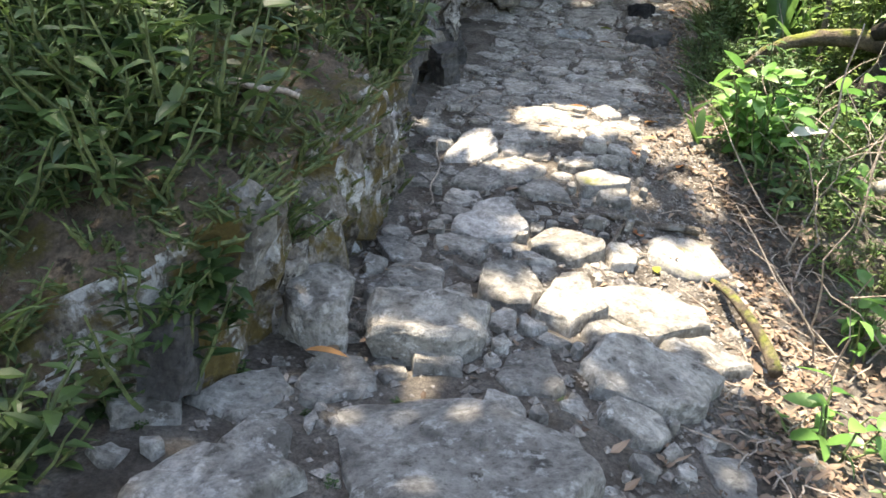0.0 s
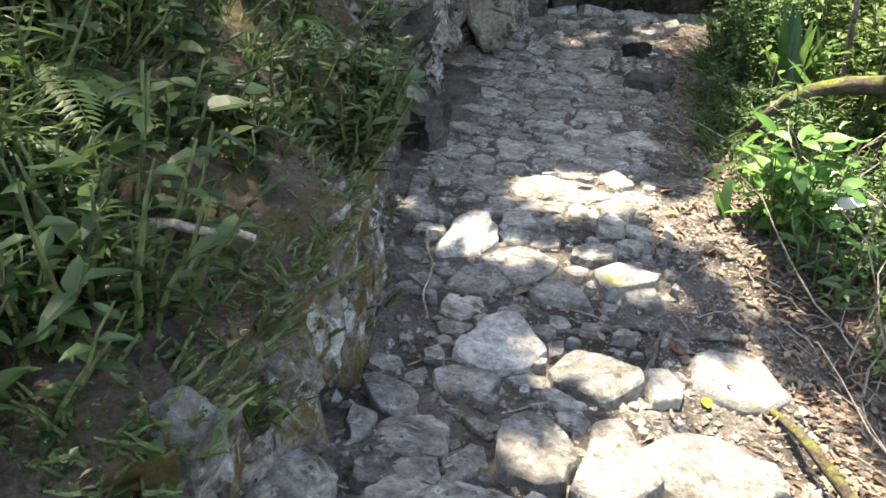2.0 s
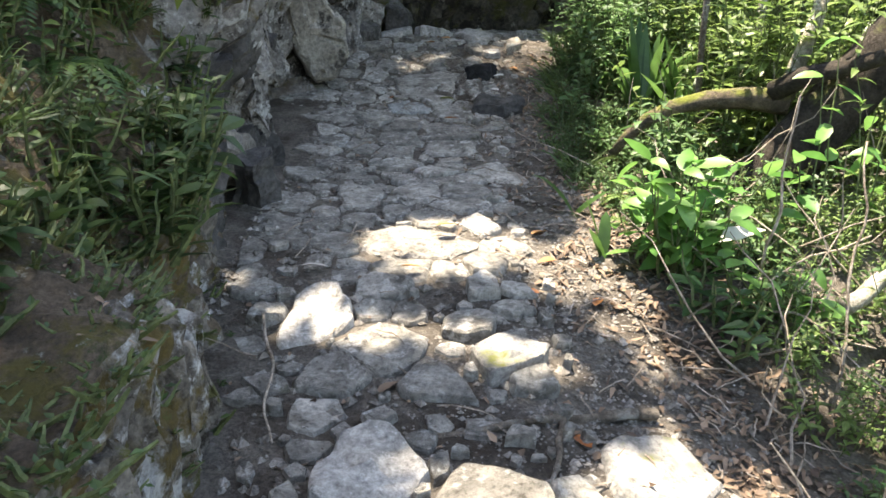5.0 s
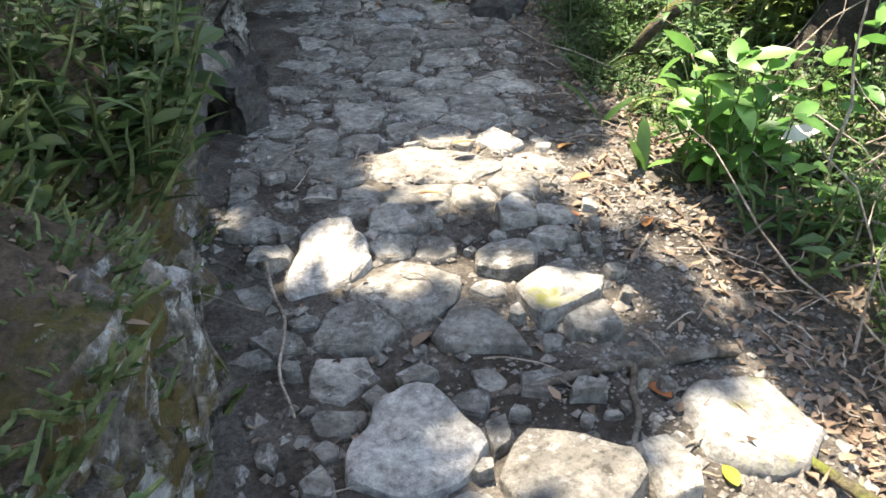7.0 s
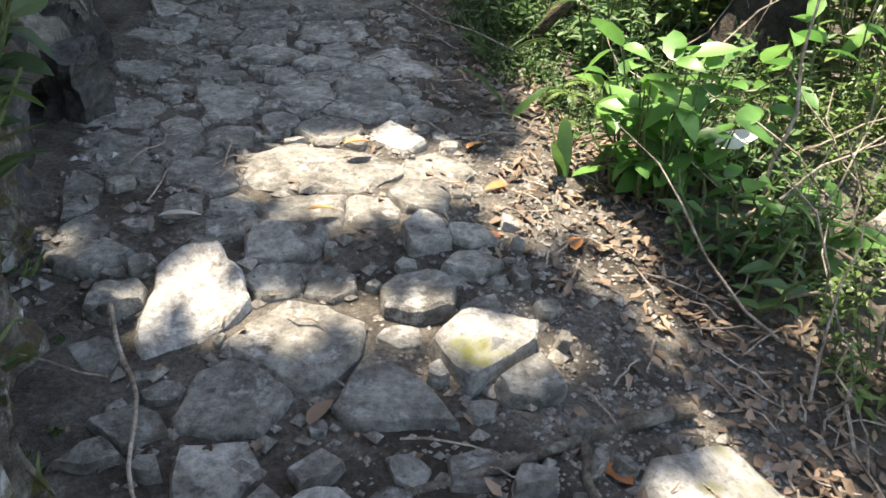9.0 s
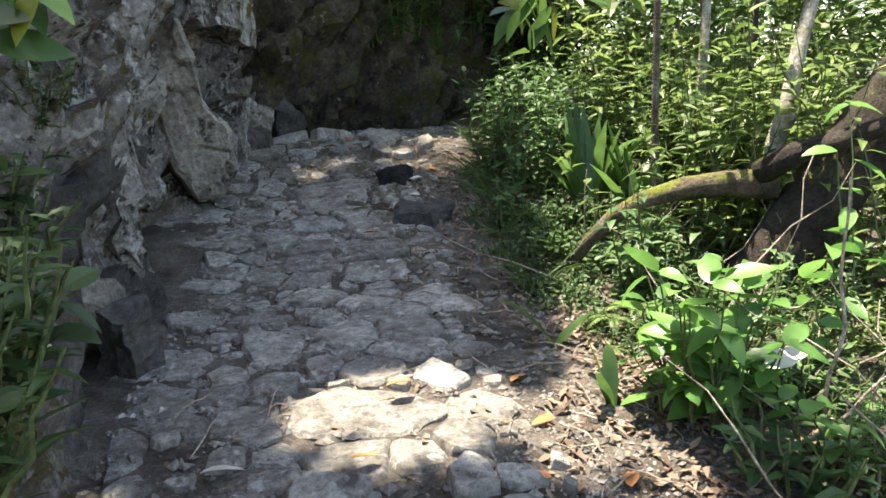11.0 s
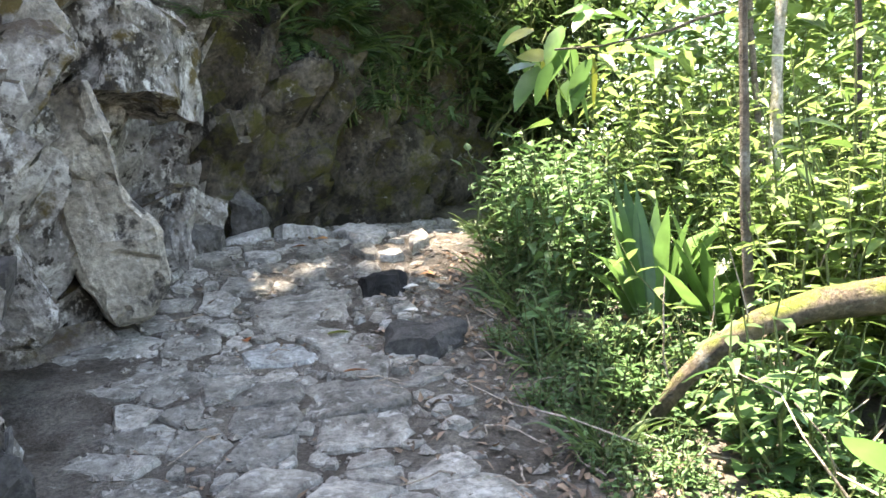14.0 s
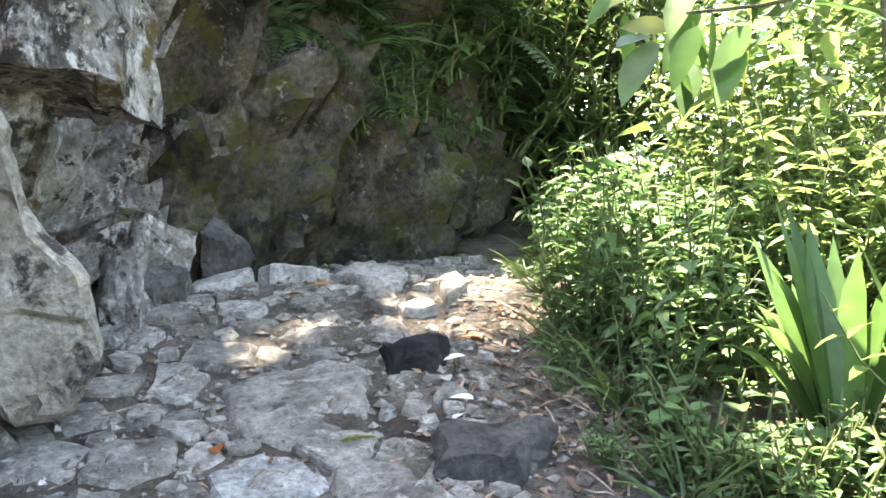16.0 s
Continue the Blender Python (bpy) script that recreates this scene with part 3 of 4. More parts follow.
def on_trail():
    return rng.uniform(-0.8, 0.8), rng.uniform(2, 10)


litter("leaf_litter", 2400, right_edge, DEADLEAF, "brown and tan dead leaves strewn along the trail edge")
litter("leaf_litter", 1500, down_slope, DEADLEAF, "brown and tan dead leaves heaped on the open slope", (0.02, 0.075))
litter("leaf_litter", 320, on_trail, DEADLEAF, "scattered dry brown leaf fragments between trail stones", (0.02, 0.06))


def dead_leaf(x, y, turn, size, material, label, lift=0.02, name="dead_leaf"):
    v, f = leaves([((0, 0, 0), (1, 0, 0.1), (0, 0.2, 1), size, size * 0.42, 0.15)], "broad", 0.35)
    ob = link(name, v, f, material, smooth=True)
    ob.matrix_basis = pose(x, y, ground_z(x, y) + lift, 0, 0, turn)
    return tagged(ob, label, "dead leaf", "fallen leaves")


ORANGE_LEAF = "curled orange-brown dead leaf lying on the trail"
dead_leaf(-0.42, 2.02, 8, 0.16, ORANGE, ORANGE_LEAF, 0.08)
dead_leaf(0.7, 3.86, 120, 0.11, ORANGE, ORANGE_LEAF)
dead_leaf(0.79, 3.52, 95, 0.1, YELLOW, "yellow fallen leaf lying on the trail soil")
dead_leaf(-0.06, 5.0, 10, 0.11, ORANGE, ORANGE_LEAF, 0.07)
dead_leaf(0.1, 5.46, 20, 0.12, ORANGE, ORANGE_LEAF, 0.1)
dead_leaf(0.62, 5.62, 40, 0.13, ORANGE, ORANGE_LEAF)
dead_leaf(0.86, 4.86, 70, 0.13, ORANGE, ORANGE_LEAF, 0.03)
dead_leaf(-0.55, 5.05, 5, 0.15, PALELEAF, "bleached tan dead leaf beside the trail stones", 0.03)
dead_leaf(-0.08, 4.1, 60, 0.13, DEADLEAF, "dark brown dead leaf lodged between stones", 0.03)
dead_leaf(0.6, 4.9, 160, 0.1, ORANGE, ORANGE_LEAF)
dead_leaf(0.72, 5.3, 200, 0.11, ORANGE, ORANGE_LEAF)
dead_leaf(-0.33, 2.12, 160, 0.14, DEADLEAF, "dull brown dead leaf on the soil", 0.04)
dead_leaf(-0.28, 2.2, 40, 0.13, DEADLEAF, "dull brown dead leaf on the soil", 0.05)
dead_leaf(0.1, 7.62, 10, 0.12, ORANGE, ORANGE_LEAF, 0.08)
dead_leaf(-0.35, 8.25, 100, 0.12, ORANGE, ORANGE_LEAF)
dead_leaf(0.05, 8.2, 15, 0.13, YELLOW, "yellow fallen leaf lying on the trail soil", 0.03)
dead_leaf(-0.12, 9.72, 30, 0.12, ORANGE, ORANGE_LEAF, 0.03)
dead_leaf(0.12, 9.75, 150, 0.12, ORANGE, ORANGE_LEAF, 0.05)
dead_leaf(0.75, 9.1, 150, 0.1, ORANGE, ORANGE_LEAF, 0.03)
for lx, ly in ((0.5, 8.62), (0.62, 8.85), (0.74, 9.0), (0.55, 8.42), (0.68, 8.2), (0.45, 8.3)):
    dead_leaf(lx, ly, lx * 900, 0.11, PALELEAF, "bleached pale dead leaf on dark soil", 0.03)


def twigs(count, where):
    made = []
    for _ in range(count):
        x, y = where()
        a, s = rng.uniform(0, 6.28), rng.uniform(0.08, 0.3)
        p = (x, y, ground_z(x, y) + 0.02)
        q = (x + s * math.cos(a), y + s * math.sin(a), ground_z(x + s * math.cos(a), y + s * math.sin(a)) + rng.uniform(0.01, 0.05))
        made.append(tube(bend_line(p, q, 0.01, 0.03, 5), [0.004, 0.004, 0.0035, 0.003, 0.002], 4))
    v, f = merge(made)
    return tagged(link("twigs", v, f, TWIG), "dry thin twigs lying on soil and litter", "twigs", kind="stuff")


twigs(160, right_edge)
twigs(70, down_slope)
twigs(45, on_trail)


def branch_thing(name, a, b, radius, material, label, category, sag=0.0, wobble=0.06, n=12, sides=9):
    pts = bend_line(a, b, sag, wobble, n)
    v, f = tube(pts, [radius * (1 - 0.45 * i / (n - 1)) for i in range(n)], sides, 0.35)
    return tagged(link(name, v, f, material, smooth=True), label, category)


branch_thing("root", (1.0, 4.15, ground_z(1.0, 4.15) + 0.03), (0.05, 3.85, ground_z(0.05, 3.85) + 0.01), 0.022, BARK, "grey-brown tree root crossing the trail soil", "root", 0.02, 0.1)
branch_thing("root", (0.62, 4.02, 0.09), (0.52, 3.6, 0.03), 0.014, BARK, "short side root lying on the trail soil", "root", 0.02, 0.05)
branch_thing("root", (1.3, 2.9, -0.12), (1.05, 3.75, -0.05), 0.03, MOSS_BARK, "mossy exposed root at the trail edge", "root", 0.05, 0.06)
branch_thing("stick", (-0.62, 4.55, 0.26), (-0.42, 3.75, 0.12), 0.008, TWIG, "thin pale dry stick on the trail", "stick", 0.0, 0.04)
branch_thing("stick", (-1.1, 2.35, 0.88), (-0.68, 2.55, 0.86), 0.02, TWIG, "weathered grey stick lying on the bank", "stick", 0.05, 0.05)


branch_thing("broken_branch", (2.0, 4.85, 0.24), (2.45, 5.0, 0.5), 0.045, PALE_BARK, "pale broken branch end in the undergrowth", "branch", 0.0, 0.03)


# ---- plants ----
def plant(name, label, category="plant", group=""):
    return tagged(new(name), label, category, group)


def herb(name, label, height, stems, per, size, material, spread=0.25, shape="lance", seed=1, droop=0.35, group="", width=0.36):
    """A leafy herb: stems with leaves set round them."""
    r = random.Random(seed)
    top = plant(name, label, "plant", group)
    stalks, items = [], []
    for _ in range(stems):
        a, q = r.uniform(0, 6.28), r.uniform(0.2, 1)
        foot = Vector((math.cos(a) * spread * q * 0.6, math.sin(a) * spread * q * 0.6, -0.03))
        tip = foot + Vector((math.cos(a) * spread * q, math.sin(a) * spread * q, height * r.uniform(0.6, 1)))
        pts = bend_line(foot, tip, 0, height * 0.1, 6, r)
        stalks.append(tube(pts, [0.006, 0.005, 0.005, 0.004, 0.003, 0.002], 4))
        for k in range(per):
            t = 0.15 + 0.85 * k / per + r.uniform(-0.05, 0.05)
            i = min(4, max(0, int(t * 5)))
            p = pts[i].lerp(pts[i + 1], min(1, max(0, t * 5 - i)))
            b = k * 2.4 + r.uniform(-0.5, 0.5)
            s = size * r.uniform(0.55, 1.1) * (1.1 - 0.4 * t)
            items.append((p, (math.cos(b), math.sin(b), r.uniform(-0.1, 0.7)), (r.uniform(-0.3, 0.3), r.uniform(-0.3, 0.3), 1), s, s * width, droop * r.uniform(0.3, 1.4)))
    v, f = merge(stalks)
    tagged(link("stalk", v, f, STEM, top), kind="stuff")
    v, f = leaves(items, shape)
    tagged(link("foliage", v, f, material, top), kind="stuff")
    return top


def fern(name, label, fronds, length, seed, material, rise=0.6, group="", arc=6.28, heading=0.0):
    """A fern: arching fronds, each a rachis with paired leaflets."""
    r = random.Random(seed)
    top = plant(name, label, "fern", group)
    for k in range(fronds):
        a = heading + (k / fronds - 0.5) * arc + r.uniform(-0.3, 0.3)
        ln, up = length * r.uniform(0.7, 1.1), rise * r.uniform(0.7, 1.3)
        pts = [Vector((math.cos(a) * ln * t, math.sin(a) * ln * t, ln * (up * t - (up + 0.35) * t * t))) for t in (i / 17 for i in range(18))]
        items = []
        for i in range(2, 18):
            along = (pts[i] - pts[i - 1]).normalized()
            side = along.cross(Vector((0, 0, 1))).normalized()
            s = ln * 0.2 * math.sin(math.pi * (0.12 + 0.86 * i / 18)) + 0.008
            for sgn in (1, -1):
                items.append((pts[i], side * sgn + along * 0.35, side.cross(along), s, s * 0.34, 0.2))
        leaf_v, leaf_f = leaves(items, "small", 0.1)
        stalk_v, stalk_f = tube(pts, [0.004 * (1 - i / 20) + 0.001 for i in range(18)], 3)
        v, f = merge([(leaf_v, leaf_f), (stalk_v, stalk_f)])
        link("frond", v, f, material, top)
    return top


def tuft(name, label, count, length, seed, material=None, group="", lean=0.7):
    """A grass tuft of arching blades."""
    r = random.Random(seed)
    top = plant(name, label, "grass", group)
    items = []
    for _ in range(count):
        a = r.uniform(0, 6.28)
        s = length * r.uniform(0.5, 1.1)
        items.append(((r.gauss(0, 0.025), r.gauss(0, 0.025), -0.01), (math.cos(a) * lean, math.sin(a) * lean, 1), (r.uniform(-1, 1), r.uniform(-1, 1), 0.1), s, r.uniform(0.007, 0.014), r.uniform(0.3, 0.9)))
    v, f = leaves(items, "blade", 0.2)
    tagged(link("foliage", v, f, material or GRASS, top), kind="stuff")
    return top


def scatter(kinds, spots, low=0.7, high=1.25, tilt=0):
    """The first of each kind stands at the first spots; the rest are copies."""
    used = set()
    for x, y, z in spots:
        ob = rng.choice(kinds)
        m = pose(x, y, z, rng.uniform(-tilt, tilt), rng.uniform(-tilt, tilt), rng.uniform(0, 360)) @ Matrix.Scale(rng.uniform(low, high), 4)
        if ob.name in used:
            copy_thing(ob, m)
        else:
            ob.matrix_basis = m
            used.add(ob.name)
    for ob in kinds:
        if ob.name not in used:
            ob.matrix_basis = pose(*spots[0])


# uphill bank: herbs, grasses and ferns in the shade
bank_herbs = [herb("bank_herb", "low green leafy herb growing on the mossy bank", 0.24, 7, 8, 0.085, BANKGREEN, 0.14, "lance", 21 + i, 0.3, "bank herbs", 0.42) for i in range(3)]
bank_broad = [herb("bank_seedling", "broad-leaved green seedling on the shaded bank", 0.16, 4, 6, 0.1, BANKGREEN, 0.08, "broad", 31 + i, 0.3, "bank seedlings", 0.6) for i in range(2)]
tufts = [tuft("grass_tuft", "tuft of long arching green grass on the bank", 42, 0.42, 41 + i, None, "bank grasses") for i in range(3)]
ferns = [fern("fern", "green fern with arching fronds on the bank", 8, 0.5, 51 + i, FERN, 0.55, "bank ferns") for i in range(3)]


def bank_spots(count, y0, y1, j0, j1):
    return [tuple(on_bank(rng.uniform(y0, y1), rng.randint(j0, j1))) for _ in range(count)]


scatter(bank_herbs, bank_spots(40, 1.0, 2.4, 59, 68) + bank_spots(24, 2.4, 4.2, 66, 72) + bank_spots(80, 1.7, 4.2, 65, 78) + bank_spots(22, 0.7, 1.9, 62, 74) + bank_spots(70, 0.9, 6.4, 64, 80) + bank_spots(40, 4.1, 6.2, 52, 66) + bank_spots(8, 0.6, 1.9, 50, 70) + bank_spots(10, 0.8, 1.7, 8, 40), 0.6, 1.5, 15)
scatter(bank_broad, bank_spots(24, 1.0, 3.8, 62, 72) + bank_spots(40, 0.8, 6.2, 58, 76) + bank_spots(16, 4.2, 6.0, 46, 60) + bank_spots(8, 0.9, 2.0, 10, 50), 0.6, 1.5, 15)
scatter(tufts, bank_spots(14, 1.0, 2.2, 60, 68) + bank_spots(40, 1.9, 4.0, 69, 80) + bank_spots(60, 0.8, 2.3, 63, 75) + bank_spots(30, 0.7, 1.9, 61, 70) + bank_spots(80, 0.7, 3.2, 64, 78) + bank_spots(36, 4.1, 6.0, 56, 74) + bank_spots(12, 1.9, 4.1, 69, 78) + bank_spots(2, 2.3, 2.5, 30, 36) + bank_spots(4, 0.7, 1.5, 50, 60), 0.6, 1.2, 20)
scatter(ferns, bank_spots(20, 2.4, 3.8, 67, 80) + bank_spots(20, 4.3, 6.6, 56, 74), 0.45, 0.95, 15)
tiny = [herb("moss_sprout", "tiny green sprouts on mossy soil", 0.05, 6, 4, 0.03, BANKGREEN, 0.08, "small", 131 + i, 0.2, "moss sprouts", 0.5) for i in range(2)]
scatter(tiny, bank_spots(330, 0.9, 4.5, 53, 68) + bank_spots(20, 1.5, 5.0, 10, 50), 0.7, 1.6, 15)
scatter([copy_thing(bank_broad[0], pose(0, 0, 0))], [(x, y, ground_z(x, y)) for x, y in ((-0.62, 1.9), (-0.3, 1.75), (-0.05, 1.95), (0.35, 2.35), (0.48, 2.15), (-0.75, 1.5), (-0.1, 1.45), (-0.25, 2.9), (-0.75, 4.5), (-0.85, 4.9), (-0.7, 4.15))], 0.35, 0.6, 10)

items_on_bank = []
for _ in range(700):
    p = on_bank(rng.uniform(0.9, 5.8), rng.randint(52, 70))
    a = rng.uniform(0, 6.28)
    items_on_bank.append((p + Vector((rng.gauss(0, 0.03), rng.gauss(0, 0.03), 0.012)), (math.cos(a), math.sin(a), rng.uniform(-0.2, 0.4)), (rng.uniform(-0.5, 0.5), rng.uniform(-0.5, 0.5), 1), rng.uniform(0.015, 0.045), rng.uniform(0.006, 0.016), 0.3))
v, f = leaves(items_on_bank, "lance", 0.3)
tagged(link("leaf_litter", v, f, DEADLEAF), "brown dead leaves and bits on the mossy bank", "leaf litter", kind="stuff")

hanging = fern("fern", "yellow-green fern frond hanging down over the bank", 3, 0.55, 58, SUNNY, -0.1, "bank ferns", 0.9, -0.3)
hanging.matrix_basis = Matrix.Translation(on_bank(2.75, 66)) @ pose(0, 0, 0.12)

# far wall hung with ferns and grass
hang_ferns = [fern("hanging_fern", "dark green fern hanging from the cliff", 9, 0.6, 61 + i, BANKGREEN, 0.2, "cliff ferns") for i in range(2)]
hang_grass = [tuft("hanging_grass", "drooping dark grass hanging from the cliff", 55, 0.7, 65 + i, (DEEP, BANKGREEN)[i], "cliff grasses", 1.6) for i in range(2)]
cliff_herbs = [herb("cliff_herb", "dark green leafy herb clinging to the cliff", 0.4, 9, 9, 0.13, BANKGREEN, 0.25, "lance", 71 + i, 0.6, "cliff herbs") for i in range(2)]
scatter(hang_ferns, bank_spots(22, 10.4, 12.5, 30, 60) + bank_spots(26, 10.6, 14.5, 22, 60), 0.8, 1.5, 20)
scatter(hang_grass, bank_spots(50, 10.2, 12.5, 26, 58) + bank_spots(44, 10.4, 14.5, 18, 60), 0.6, 1.4, 20)
scatter([copy_thing(hang_grass[1], pose(0, 0, 0))], bank_spots(70, 10.25, 11.6, 22, 56), 0.5, 1.1, 20)
scatter(cliff_herbs, bank_spots(130, 10.3, 15.5, 14, 66), 0.7, 1.6, 25)
scatter([copy_thing(cliff_herbs[0], pose(0, 0, 0))], bank_spots(16, 8.9, 10.4, 26, 60), 0.5, 0.9, 25)

scatter([copy_thing(cliff_herbs[1], pose(0, 0, 0))], [(x, y, 1.4 + h) for x, y, h in ((rng.uniform(2.2, 3.4), rng.uniform(12.6, 15), rng.uniform(0, 2.2)) for _ in range(40))], 1.3, 2.2, 20)

# downhill side: dense herbs beside the trail
verge = [herb("verge_herb", "upright green leafy herb at the trail edge", 0.64, 8, 12, 0.14, GREEN, 0.24, "lance", 81 + i, 0.5, "verge herbs", 0.42) for i in range(4)]
low_verge = [herb("low_herb", "small pale-green herb at the trail edge", 0.2, 7, 7, 0.075, GREEN, 0.12, "lance", 91 + i, 0.3, "low verge herbs", 0.45) for i in range(3)]
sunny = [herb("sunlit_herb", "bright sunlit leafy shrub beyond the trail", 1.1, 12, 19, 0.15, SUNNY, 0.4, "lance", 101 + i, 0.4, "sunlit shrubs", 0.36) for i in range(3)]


def edge(y):
    return float(np.interp(y, (2, 4.3, 5, 6, 7, 8, 9, 10, 11, 13), (1.6, 1.65, 1.5, 1.15, 1.0, 1.0, 1.1, 1.25, 1.7, 2.7)))


def verge_spots(count, y0, y1, inside, depth):
    out = []
    for _ in range(count):
        y = rng.uniform(y0, y1)
        x = edge(y) + inside + depth * rng.random() ** 1.3
        if not (1.1 < x < 1.95 and 6.95 < y < 8.05):
            out.append((x, y, ground_z(x, y)))
    return out


scatter(verge, verge_spots(105, 7.7, 12.8, 0.12, 1.5) + verge_spots(14, 6.7, 7.6, 0.35, 0.5), 0.55, 1.3, 8)
scatter(low_verge, verge_spots(55, 6.9, 8.9, 0.2, 1.0) + verge_spots(60, 5.9, 7.6, 0.0, 0.9) + verge_spots(70, 5.8, 10.5, -0.1, 0.35) + verge_spots(18, 2.0, 5.6, 0.05, 0.8), 0.6, 1.3, 10)
scatter(sunny, verge_spots(40, 7.6, 13.5, 1.3, 2.6) + verge_spots(9, 2.4, 5.8, 0.8, 1.1) + verge_spots(12, 5.6, 8, 1.5, 1.6) + verge_spots(14, 6.9, 8.6, 0.85, 0.8), 0.7, 1.4, 10)
scatter([tuft("verge_grass", "tuft of green grass at the trail edge", 34, 0.4, 111, None, "verge grasses")], verge_spots(22, 6.4, 12, -0.03, 0.25), 0.6, 1.3, 10)


def big_leaf_mesh(name, length, width, droop, material, shape="broad"):
    v, f = leaves([((0, 0, 0), (1, 0, 0.25), (0, 0, 1), length, width, droop)], shape, 0.22)
    return link(name, v, f, material, smooth=True)


def broadleaf_plant(x, y, stems, height, spread, size, seed, label, material=None, name="broadleaf_plant"):
    """A clump of stems, each with large single leaves that are parts of their own."""
    r = random.Random(seed)
    top = plant(name, label)
    z = ground_z(x, y)
    top.matrix_basis = pose(x, y, z)
    models = [big_leaf_mesh("leaf", size * k, size * 0.46 * k, d, material or BRIGHT) for k, d in ((1.0, 0.3), (0.8, 0.5), (1.15, 0.15))]
    stalks = []
    first = set()
    for _ in range(stems):
        a, q = r.uniform(0, 6.28), r.random() ** 0.7
        foot = Vector((math.cos(a) * spread * q * 0.55, math.sin(a) * spread * q * 0.55, -0.02))
        tip = foot + Vector((math.cos(a) * spread * q * 0.6, math.sin(a) * spread * q * 0.6, height * r.uniform(0.35, 1)))
        pts = bend_line(foot, tip, 0, 0.05, 6, r)
        stalks.append(tube(pts, [0.006, 0.006, 0.005, 0.005, 0.004, 0.003], 5))
        for k in range(r.randint(3, 5)):
            p = pts[min(5, 2 + k)]
            src = models[r.randrange(3)]
            m = pose(*p, r.uniform(-35, 35), r.uniform(-35, 45), math.degrees(a) + k * 137 + r.uniform(-30, 30))
            ob = src if src.name not in first else new("leaf", src.data)
            first.add(src.name)
            ob.parent = top
            ob.matrix_basis = m
    v, f = merge(stalks)
    tagged(link("stalk", v, f, STEM, top), kind="stuff")
    return top


broadleaf_plant(1.32, 5.32, 46, 0.6, 0.27, 0.17, 5, "bright green broad-leaved plant in sun beside the trail")
broadleaf_plant(1.75, 5.0, 7, 0.35, 0.28, 0.16, 6, "green broad-leaved plant among dry stems")
broadleaf_plant(1.75, 3.5, 8, 0.42, 0.28, 0.14, 7, "leafy green plant hanging over the trail edge")
broadleaf_plant(1.45, 2.5, 6, 0.3, 0.2, 0.13, 8, "small sunlit green plant at the trail edge")
broadleaf_plant(2.25, 5.6, 9, 1.25, 0.4, 0.17, 9, "tall broad-leaved shrub beside the dark trunk")


def strap_plant(x, y, z, specs, label, name="strap_leaf_fern"):
    """Long strap leaves rising from one crown; specs of (heading, rise, length, width)."""
    top = plant(name, label, "fern")
    top.matrix_basis = pose(x, y, z)
    for a, rise, ln, wd in specs:
        c, s = math.cos(radians(a)), math.sin(radians(a))
        v, f = leaves([((0, 0, 0), (c, s, rise), (-c * rise, -s * rise, 1), ln, wd, r2.uniform(0.08, 0.5))], "blade", 0.18)
        link("leaf", v, f, STRAP, top, smooth=True)
    return top


r2 = random.Random(3)
strap_plant(1.64, 7.85, ground_z(1.64, 7.85) - 0.02, [(r2.uniform(-40, 150), r2.uniform(1.6, 5), r2.uniform(0.75, 1.15), r2.uniform(0.085, 0.115)) for _ in range(16)]
            + [(20, 2.6, 1.2, 0.12), (60, 3.4, 1.1, 0.12), (5, 2.0, 1.05, 0.11)], "clump of long glossy green strap leaves in sun")
strap_plant(1.95, 7.75, ground_z(1.95, 7.75), [(r2.uniform(0, 360), r2.uniform(1.4, 4), r2.uniform(0.6, 0.95), r2.uniform(0.08, 0.11)) for _ in range(12)], "clump of long glossy green strap leaves in sun")
strap_plant(0.9, 5.98, ground_z(0.9, 5.98), [(165, 1.6, 0.5, 0.07), (20, 0.9, 0.3, 0.06)], "single long green strap leaf leaning over the trail")
strap_plant(0.98, 5.42, ground_z(0.98, 5.42), [(170, 3.5, 0.45, 0.07), (80, 4.5, 0.42, 0.065), (230, 1.6, 0.3, 0.05)], "pair of pale green upright strap leaves")
scatter([copy_thing(low_verge[0], pose(0, 0, 0)), copy_thing(low_verge[2], pose(0, 0, 0))], [(x, y, ground_z(x, y)) for x, y in ((rng.uniform(1.05, 1.95), rng.uniform(6.9, 8.0)) for _ in range(46))], 0.8, 1.4, 10)
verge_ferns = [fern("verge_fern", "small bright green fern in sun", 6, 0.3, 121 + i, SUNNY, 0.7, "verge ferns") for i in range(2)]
scatter(verge_ferns, [(1.2, 6.05, 0.42), (1.35, 6.2, 0.42), (1.6, 6.0, 0.42), (1.1, 5.75, 0.38), (1.9, 5.8, 0.4), (1.6, 6.4, 0.4)], 0.5, 0.8, 10)

# undergrowth round the broad-leaved plant
scatter([copy_thing(sunny[0], pose(0, 0, 0)), copy_thing(verge[0], pose(0, 0, 0))], [(x, y, ground_z(x, y)) for x, y in ((rng.uniform(1.75, 2.9), rng.uniform(4.2, 6.1)) for _ in range(26))], 0.45, 0.9, 10)
scatter([copy_thing(low_verge[0], pose(0, 0, 0)), copy_thing(low_verge[1], pose(0, 0, 0))], [(x, y, ground_z(x, y)) for x, y in ((rng.uniform(1.45, 2.4), rng.uniform(4.6, 6.6)) for _ in range(24))], 0.7, 1.5, 10)


